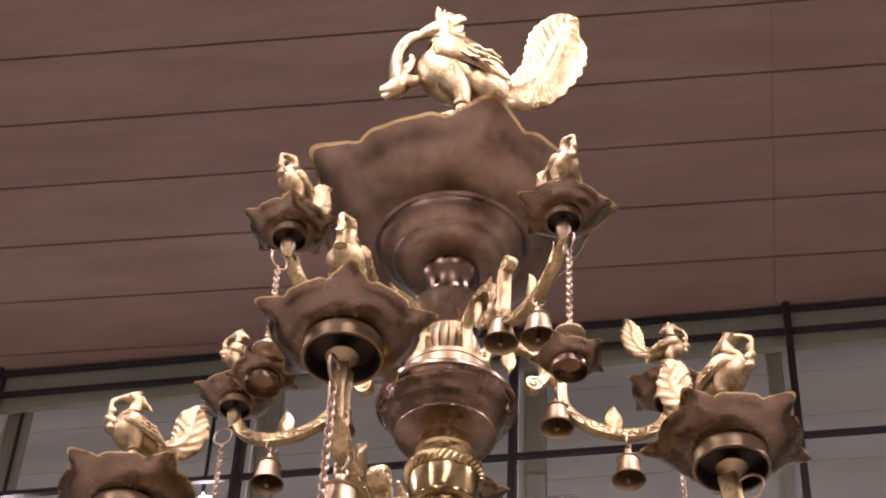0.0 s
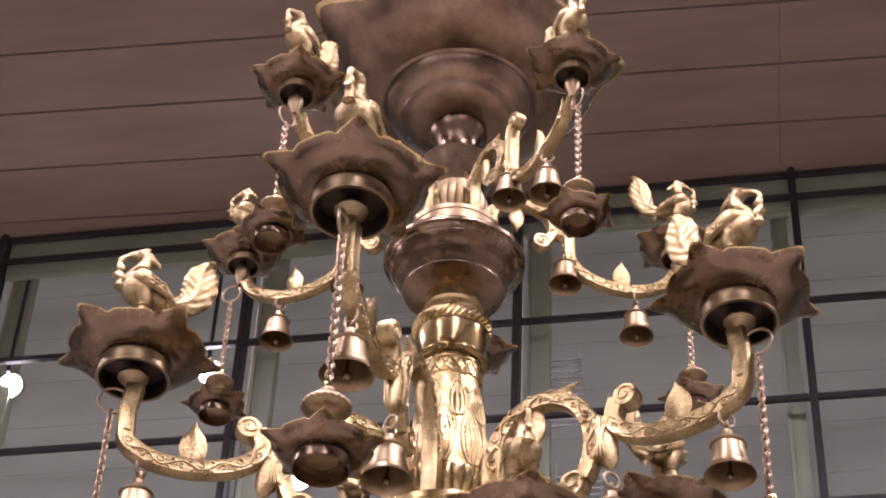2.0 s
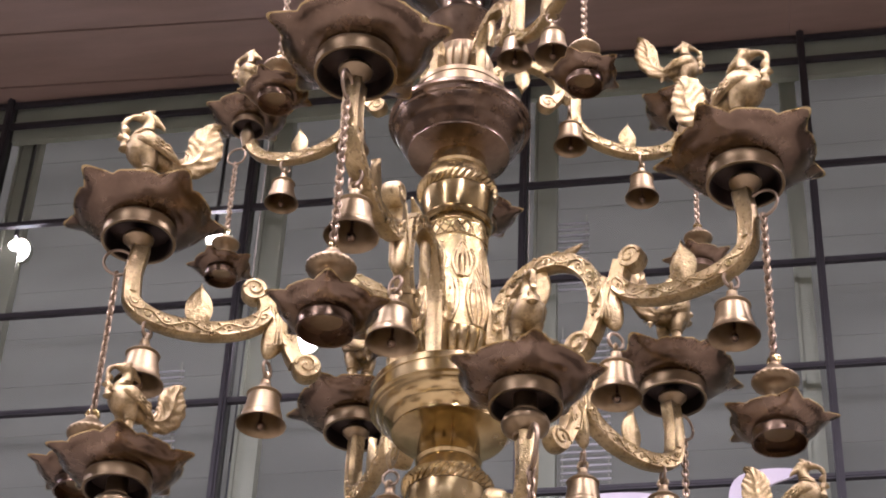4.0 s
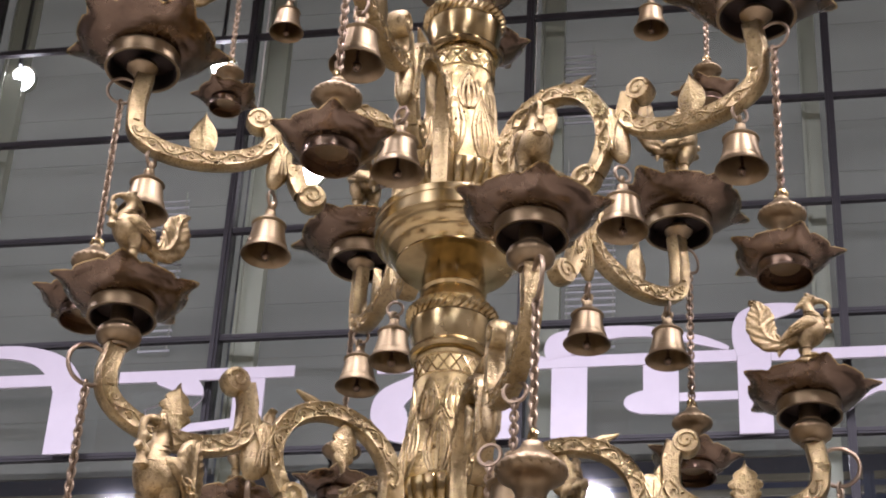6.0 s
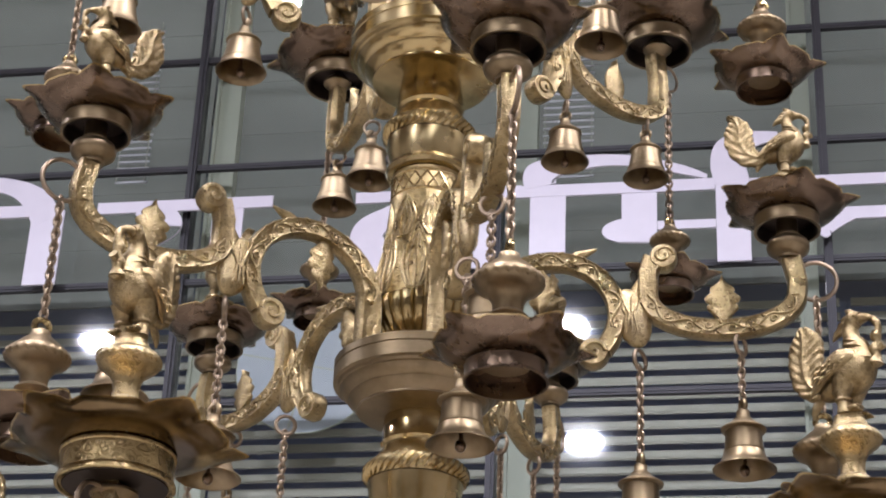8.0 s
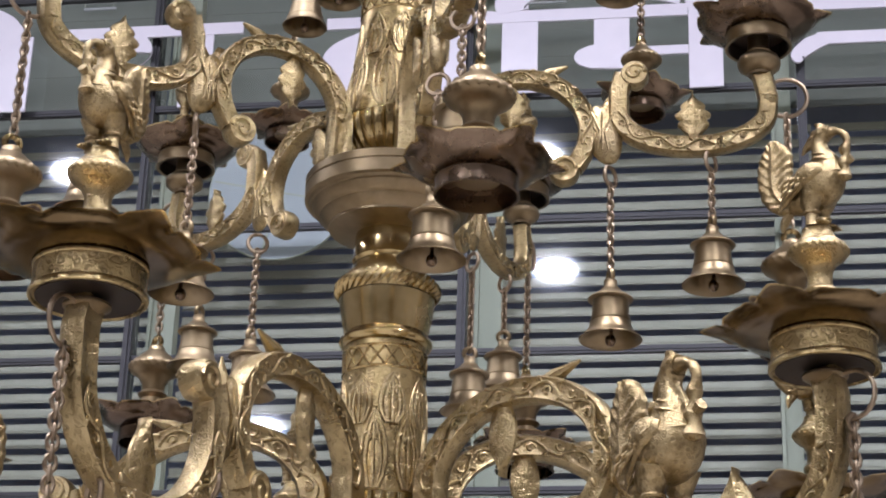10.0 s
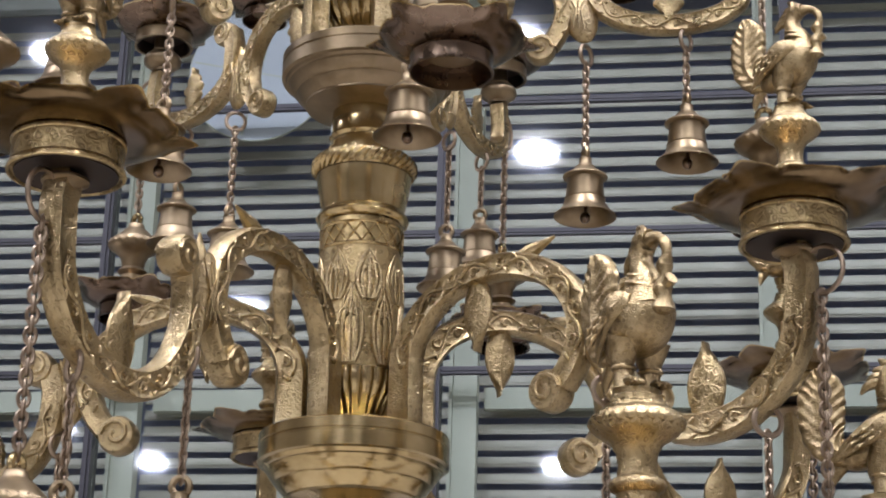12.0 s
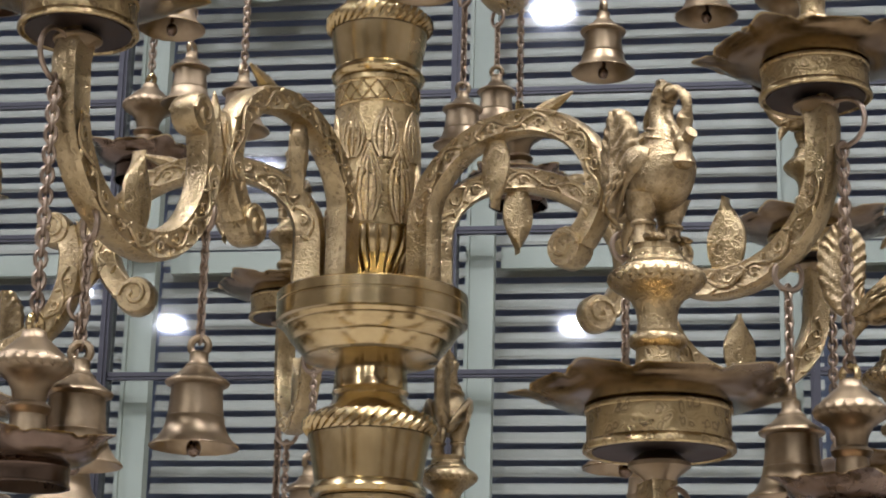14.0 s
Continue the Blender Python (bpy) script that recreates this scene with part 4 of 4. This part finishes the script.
        data = mesh_of("relief_leaf", relief, CHASED)
        for i in range(count):
            part("relief_leaf", data, None, shaft, m=pose(0, 0, 0, 0, 0, 360 * (i + 0.5 * row) / count))
    low = [(0.03, foot + 0.1), (r_bulge + 0.002, foot + 0.0996), (r_bulge + 0.005, foot + 0.085), (r_bulge - 0.002, foot + 0.065), (r_bulge - 0.014, foot + 0.045), (0.047, foot + 0.032), (0.044, foot + 0.028), (0.048, foot + 0.024), (0.044, foot + 0.018), (0.042, foot + 0.004), (0.02, foot)]
    part("fluted_foot", lathe(low, 176, None, flutes, 0.07, (foot + 0.034, foot + 0.0994)), BRIGHT, stand)


shaft_section(4.035, 3.955, 3.875, 3.503, 0.079, 0.066, 0.059, 0.076)
shaft_section(3.405, 3.310, 3.235, 2.883, 0.081, 0.068, 0.059, 0.080)
shaft_section(2.790, 2.695, 2.608, 2.256, 0.085, 0.070, 0.064, 0.068)
shaft_section(2.150, 2.062, 1.965, 1.558, 0.101, 0.084, 0.072, 0.085)
# the shaft goes on to a stepped foot on the floor
part("shaft_base", lathe([(0.30, 0.0), (0.52, 0.0), (0.52, 0.05), (0.46, 0.08), (0.44, 0.16), (0.34, 0.24), (0.22, 0.34), (0.12, 0.46), (0.10, 0.6), (0.13, 0.72), (0.09, 0.8), (0.08, 1.1), (0.11, 1.2), (0.07, 1.3), (0.06, 1.44), (0.03, 1.44)], 64), BRIGHT, stand)

# top bowl with its bird
bowl = part("top_bowl", dish(0.352, 0.296, 0.150, 0.096, 0.006, 0.0, straight=0.14), BOWLBRASS, stand, "broad tarnished bowl with five pinched spouts", m=pose(0, 0, 4.664, 0, 0, -67))
part("bowl_foot", lathe([(0.02, 4.590), (0.156, 4.588), (0.165, 4.581), (0.164, 4.571), (0.157, 4.566), (0.155, 4.556), (0.146, 4.538), (0.130, 4.524), (0.124, 4.521), (0.122, 4.514), (0.106, 4.502), (0.085, 4.494), (0.066, 4.490), (0.03, 4.489)], 64), BOWLBRASS, stand)
part("rivet", blob(bmesh.new(), pose(0.170 * math.cos(radians(-88)), 0.170 * math.sin(radians(-88)), 4.588), 0.009, 0.009, 0.008, 12, 8), TARNISHED, stand)
part("bird_stem", lathe([(0.02, 4.575), (0.11, 4.585), (0.05, 4.62), (0.04, 4.72), (0.06, 4.76), (0.04, 4.80), (0.04, 4.89), (0.06, 4.920), (0.06, 4.937), (0.02, 4.937)], 40), BRIGHT, stand)


def arc_points(cx, cz, a, b, t0, t1, n=22):
    return [(cx + a * math.cos(radians(t0 + (t1 - t0) * i / n)), cz + b * math.sin(radians(t0 + (t1 - t0) * i / n))) for i in range(n + 1)]


def arm_mesh(r0, r1, rise, rj, low, reach, top, width, thick, curl):
    """A scrolled arm in its own plane: an arch from r0 to r1, then a cradle from rj that dips to low and climbs to (reach, top)."""
    bm = bmesh.new()
    a1 = (r1 - r0) / 2
    first = [(r0 - 0.004, -0.02), (r0, 0.01)] + arc_points(r0 + a1, rise * 0.45, a1, rise * 0.55, 180, -38)
    ribbon(bm, first, [width * (1.25 - 0.35 * min(1, i / 8)) for i in range(len(first))], thick)
    volute(bm, first[-1][0] - width * 0.45, first[-1][1] - width * 0.2, width * 0.72, thick * 1.06)
    a2 = (reach - rj) / 2
    second = [(rj + width * 0.25, rise * curl), (rj, rise * curl - width * 0.9)] + arc_points(rj + a2, max(top * 0.45, low + 0.06), a2, max(top * 0.45, low + 0.06) - low, 180, 352) + [(reach + 0.002, top * 0.75), (reach - 0.006, top)]
    ribbon(bm, second, [width * 0.95] * len(second), thick)
    volute(bm, second[0][0] + width * 0.5, second[0][1], width * 0.66, thick * 1.06)
    vine(bm, first, width, thick)
    vine(bm, second, width * 0.95, thick)
    # the knot where the two scrolls meet
    jx = (first[-6][0] + rj) / 2
    jz = rise * 0.42
    gap = max(rj - first[-6][0], width * 0.8)
    blob(bm, pose(jx, 0, jz, 0, -14), gap * 0.55, thick * 0.52, rise * 0.30, 16, 10)
    tube(bm, [(jx, 0, jz + rise * 0.1), (jx + gap * 0.12, 0, jz + min(rise * 0.34, width * 1.1)), (jx + gap * 0.2, 0, jz + min(rise * 0.62, width * 2.0))], [gap * 0.40, gap * 0.30, 0.002], 8, 0.5)
    for side in (-1, 1):
        for lean in (-0.35, 0.0, 0.35):
            tube(bm, [(jx + lean * gap * 0.5, side * thick * 0.5, jz - rise * 0.18), (jx + lean * gap * 0.2, side * thick * 0.56, jz), (jx + lean * gap, side * thick * 0.46, jz + rise * 0.2)], [0.0015, 0.003, 0.0015], 5)
    # a spur on the crown of the arch
    tube(bm, [(r0 + a1 * 1.25, 0, rise * 0.97), (r0 + a1 * 1.45, 0, rise + width * 0.30), (r0 + a1 * 1.70, 0, rise + width * 0.62)], [width * 0.40, width * 0.26, 0.002], 8)
    return bm


TIERS = {
    # shelf height, dish height, dish radius, bearings, (r0, r1, rise, rj, low, reach, top), width, dish sizes
    "top": dict(base=4.212, z=4.268, r=0.46, ways=(-121, -53, 21.5, 94, 171), arm=(0.07, 0.20, 0.10, 0.232, -0.085, 0.448, -0.03), w=0.026, tip=0.094, body=0.076, collar=0.034, bird=0.135, ped=(0.027, 0.068), figure=0),
    "second": dict(base=3.503, z=3.819, r=0.580, ways=(-96.6, -21, 51, 120, -161), arm=(0.095, 0.295, 0.215, 0.335, 0.070, 0.578, 0.235), w=0.036, tip=0.160, body=0.126, collar=0.067, bird=0.178, ped=(0.035, 0.094), figure=0),
    "third": dict(base=2.883, z=3.158, r=0.590, ways=(-138, -69, 2, 76, 141), arm=(0.10, 0.315, 0.180, 0.365, 0.050, 0.600, 0.172), w=0.034, tip=0.120, body=0.097, collar=0.053, bird=0.130, ped=(0.032, 0.072), figure=0),
    "fourth": dict(base=2.256, z=2.465, r=0.765, ways=(-107, -32, 30, 113, 178), arm=(0.10, 0.425, 0.220, 0.480, -0.075, 0.772, 0.145), w=0.042, tip=0.160, body=0.130, collar=0.070, bird=0.156, ped=(0.040, 0.146), figure=1),
    "fifth": dict(base=1.558, z=1.983, r=0.770, ways=(-54, -4, 90, 162, -126), arm=(0.11, 0.425, 0.270, 0.485, 0.06, 0.770, 0.32), w=0.042, tip=0.178, body=0.146, collar=0.084, bird=0.205, ped=(0.056, 0.182), figure=1),
}
FIGURES = [mesh_of("bird", bird(steep), FIGURE) for steep in (False, True)]



def knob(r, h, ball=False):
    if ball:
        return lathe([(r * 0.5, 0), (r * 0.5, -h * 0.34), (r * 0.62, -h * 0.40), (r * 0.60, -h * 0.44), (r * 0.90, -h * 0.54), (r, -h * 0.66), (r * 0.95, -h * 0.78), (r * 0.66, -h * 0.90), (r * 0.52, -h * 0.93), (r * 0.5, -h)], 32)
    return lathe([(r * 0.5, 0), (r * 0.62, -h * 0.1), (r, -h * 0.4), (r, -h * 0.55), (r * 0.62, -h * 0.85), (r * 0.5, -h)], 28)


def hanging_lamp(length, size, chain_size):
    """A small hanging oil lamp: ring, chain, turned knob and spouted dish. It hangs from the origin."""
    ob = thing("hanging_lamp", "small tarnished brass oil lamp hung on a chain", "hanging lamp", "hanging lamps")
    part("hook_ring", torus(bmesh.new(), pose(0, 0, -size * 0.30), size * 0.30, size * 0.032, 24, 7), CHAINMETAL, ob)
    part("chain", chain_links(length, chain_size), CHAINMETAL, ob, m=pose(0, 0, -size * 0.57))
    z = -size * 0.57 - length
    b = torus(bmesh.new(), pose(0, 0, z - size * 0.10), size * 0.10, size * 0.045, 14, 7)
    part("eye", b, BRIGHT, ob)
    knob_lines = [(0.08, 0.14), (0.15, 0.17), (0.17, 0.24), (0.22, 0.27), (0.30, 0.33), (0.42, 0.42), (0.49, 0.48), (0.51, 0.54), (0.48, 0.60), (0.36, 0.66), (0.30, 0.70), (0.23, 0.80), (0.21, 0.92), (0.26, 0.95), (0.29, 0.98), (0.26, 1.02), (0.22, 1.05), (0.24, 1.25), (0.31, 1.50), (0.33, 1.60), (0.06, 1.62)]
    b = lathe([(size * r * 0.82, -size * d) for r, d in knob_lines], 32)
    cord(b, size * 0.36, -size * 0.53, size * 0.075, 22)
    part("finial", b, BELLMETAL, ob, "turned brass knob", m=pose(0, 0, z))
    part("bowl", dish(size * 1.08, size * 0.84, size * 0.46, size * 0.24, size * 0.03, straight=0.10), TARNISHED, ob, "spouted dish", m=pose(0, 0, z - size * 1.33, 0, 0, 20))
    part("foot", collar_ring(size * 0.48, size * 0.24, size * 0.03), TARNISHED, ob, m=pose(0, 0, z - size * 1.555))
    return ob


def hanging_bell(length, w, h, chain_size, flared):
    """A small bell with its clapper; it hangs from the origin by a ring, and by a chain where length is above 0."""
    ob = thing("bell", "small cast bell-metal bell with a clapper", "bell", "bells on the arms")
    part("hook_ring", torus(bmesh.new(), pose(0, 0, -w * 0.17, 0, 0, 40), w * 0.17, w * 0.035, 18, 6), CHAINMETAL, ob)
    z = -w * 0.30
    if length:
        part("chain", chain_links(length, chain_size), CHAINMETAL, ob, m=pose(0, 0, z))
        z -= length
    part("eye", torus(bmesh.new(), pose(0, 0, z - w * 0.07, 0, 0, 90), w * 0.10, w * 0.045, 14, 7), BELLMETAL, ob)
    part("shell", bell_shell(w, h, flared), BELLMETAL, ob, m=pose(0, 0, z - w * 0.13))
    b = tube(bmesh.new(), [(0, 0, 0), (0.001, 0, -h * 0.45)], [w * 0.03, w * 0.03], 8)
    blob(b, pose(0, 0, -h * 0.5), w * 0.085, w * 0.085, w * 0.10)
    part("clapper", b, TARNISHED, ob, m=pose(0, 0, z - w * 0.13 - h * 0.5))
    return ob


HANG = {"top": (0.172, 0.066, 0.011), "second": (0.290, 0.090, 0.014), "third": (0.200, 0.112, 0.014), "fourth": (0.285, 0.108, 0.016), "fifth": (0.165, 0.100, 0.015)}
BELLS = {"top": (0.0, 0.068, 0.075, 0.010, 0.0), "second": (0.0, 0.088, 0.092, 0.012, 0.0), "third": (0.150, 0.098, 0.100, 0.013, 0.085), "fourth": (0.150, 0.115, 0.125, 0.013, 0.130), "fifth": (0.15, 0.115, 0.125, 0.013, 0.13)}

for tier, s in TIERS.items():
    r0, r1, rise, rj, low, reach, top = s["arm"]
    thick = s["w"] * 0.8
    DEEP = 0.15 if tier in ("fourth", "fifth") else 0.28
    tall = s["collar"] * (0.66 if tier in ("fourth", "fifth") else 0.52)
    arm_data = mesh_of("arm", arm_mesh(r0, r1, rise, rj, low, reach, top, s["w"], thick, {"top": 0.9, "second": 0.78, "third": 1.0, "fourth": 0.58, "fifth": 0.6}[tier]), CHASED)
    up_leaf = mesh_of("leaf", leaf(s["w"] * 2.5, s["w"] * 1.4, thick * 0.6, 3 if tier == "third" else 0), CHASED)
    down_leaf = mesh_of("leaf", leaf(s["w"] * 2.6, s["w"] * 1.2, thick * 0.6, 3 if tier == "third" else 0), CHASED)
    dish_data = mesh_of("dish", dish(s["tip"], s["body"], s["collar"], s["body"] * DEEP, s["body"] * 0.035, straight=0.35 if tier in ("fourth", "fifth") else 0.06), TARNISHED if tier != "fourth" and tier != "fifth" else BROWNED)
    ring_data = mesh_of("foot_ring", drum_ring(s["collar"], tall) if tier in ("fourth", "fifth") else collar_ring(s["collar"], tall, s["collar"] * 0.08), ENGRAVED if tier in ("fourth", "fifth") else BELLMETAL)
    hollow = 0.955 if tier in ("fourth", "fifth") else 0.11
    # near-black brass disc that lines the hollow of the foot ring
    under_data = mesh_of("underside", lathe([(0.004, -tall * (hollow - 0.02)), (s["collar"] * 0.88, -tall * hollow), (s["collar"] * 0.905, -tall * 0.96), (s["collar"] * 0.90, -tall * 0.985), (s["collar"] * 0.885, -tall * 0.975), (s["collar"] * 0.86, -tall * (hollow + 0.012)), (0.004, -tall * (hollow + 0.010))], 40), DARKBRASS)
    ped_data = mesh_of("pedestal", pedestal(*s["ped"], tier in ("fourth", "fifth")), CHASED)
    top_z = s["z"] - s["body"] * DEEP - tall * 0.9
    knob_h = max(0.02, top_z + tall * (0.0 if tier in ("fourth", "fifth") else 0.65) - (s["base"] + top))
    knob_data = mesh_of("knob", knob(s["collar"] * (0.66 if tier == "third" else 0.42), knob_h, tier == "third"), BELLMETAL)
    lamp_model = bell_model = None
    for k, way in enumerate(s["ways"]):
        rim = pose(0, 0, 0, 0, 0, way)
        arm = part("arm", arm_data, None, stand, "scrolled arm chased with leaf ornament" if k == 0 else "", m=rim @ pose(0, 0, s["base"]))
        part("leaf", up_leaf, None, arm, m=pose((rj + reach) / 2, 0, low + s["w"] * 0.3))
        part("leaf", down_leaf, None, arm, m=pose(r0 + (r1 - r0) * 0.42, 0, rise - s["w"] * 0.3, 0, 180, 0))
        beak = -75 if tier in ("top", "third") or (tier, k) == ("second", 0) else -43
        seat = rim @ pose(s["r"], 0, s["z"], 0, 0, beak - way)
        plate = part("lamp_dish", dish_data, None, stand, "spouted oil dish on its arm" if k == 0 else "", m=seat)
        part("foot_ring", ring_data, None, plate, m=pose(0, 0, -s["body"] * (DEEP - 0.02)))
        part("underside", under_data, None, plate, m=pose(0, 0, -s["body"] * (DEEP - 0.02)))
        part("knob", knob_data, None, plate, m=pose(0, 0, top_z + tall * (0.0 if tier in ("fourth", "fifth") else 0.65) - s["z"]))
        part("pedestal", ped_data, None, plate, m=pose(0, 0, -s["body"] * (min(DEEP, 0.25) - 0.05)))
        fig = part("bird", FIGURES[s["figure"]], None, plate, "cast bird figure", m=pose(0, 0, s["ped"][1] - s["body"] * (min(DEEP, 0.25) - 0.05), 0, 0, 180 + way - beak) @ Matrix.Scale(s["bird"], 4))
        # what hangs from this arm
        ax, ay = XA + math.cos(radians(way)) * (reach + 0.03), YA + math.sin(radians(way)) * (reach + 0.03)
        spot = pose(*(LEAN @ Vector((ax, ay, s["base"] + top * 0.96))), 0, 0, way)
        if lamp_model is None:
            lamp_model = hanging_lamp(*HANG[tier])
            lamp_model.matrix_basis = spot
        else:
            copy_thing(lamp_model, spot)
        l1, w, h, cs, l2 = BELLS[tier]
        mid, half = (rj + reach) / 2, (reach - rj) / 2
        heart = max(top * 0.45, low + 0.06)
        out = mid + half * {"top": 0.25, "second": 0.70, "third": 0.22, "fourth": 0.62, "fifth": 0.62}[tier]
        under = heart - (heart - low) * math.sqrt(1 - ((out - mid) / half) ** 2) - s["w"] * 0.35
        for rr, zz, length in (((r1 + rj) / 2 + s["w"] * 0.3, rise * 0.10, l1), (out, under, l2)):
            p = pose(*(LEAN @ Vector((XA + math.cos(radians(way)) * rr, YA + math.sin(radians(way)) * rr, s["base"] + zz))), 0, 0, way + 20)
            if bell_model is None or length != bell_model["chain_length"]:
                bell_model = hanging_bell(length, w, h, cs, tier in ("third", "fourth", "fifth"))
                bell_model["chain_length"] = length
                bell_model.matrix_basis = p
            else:
                copy_thing(bell_model, p)

part("bird", crowning_bird(), FIGURE, stand, "large cast bird figure on the top", m=pose(0.03, 0, 4.930, 0, -4, 8) @ Matrix.Diagonal((0.268, 0.268, 0.45, 1)))
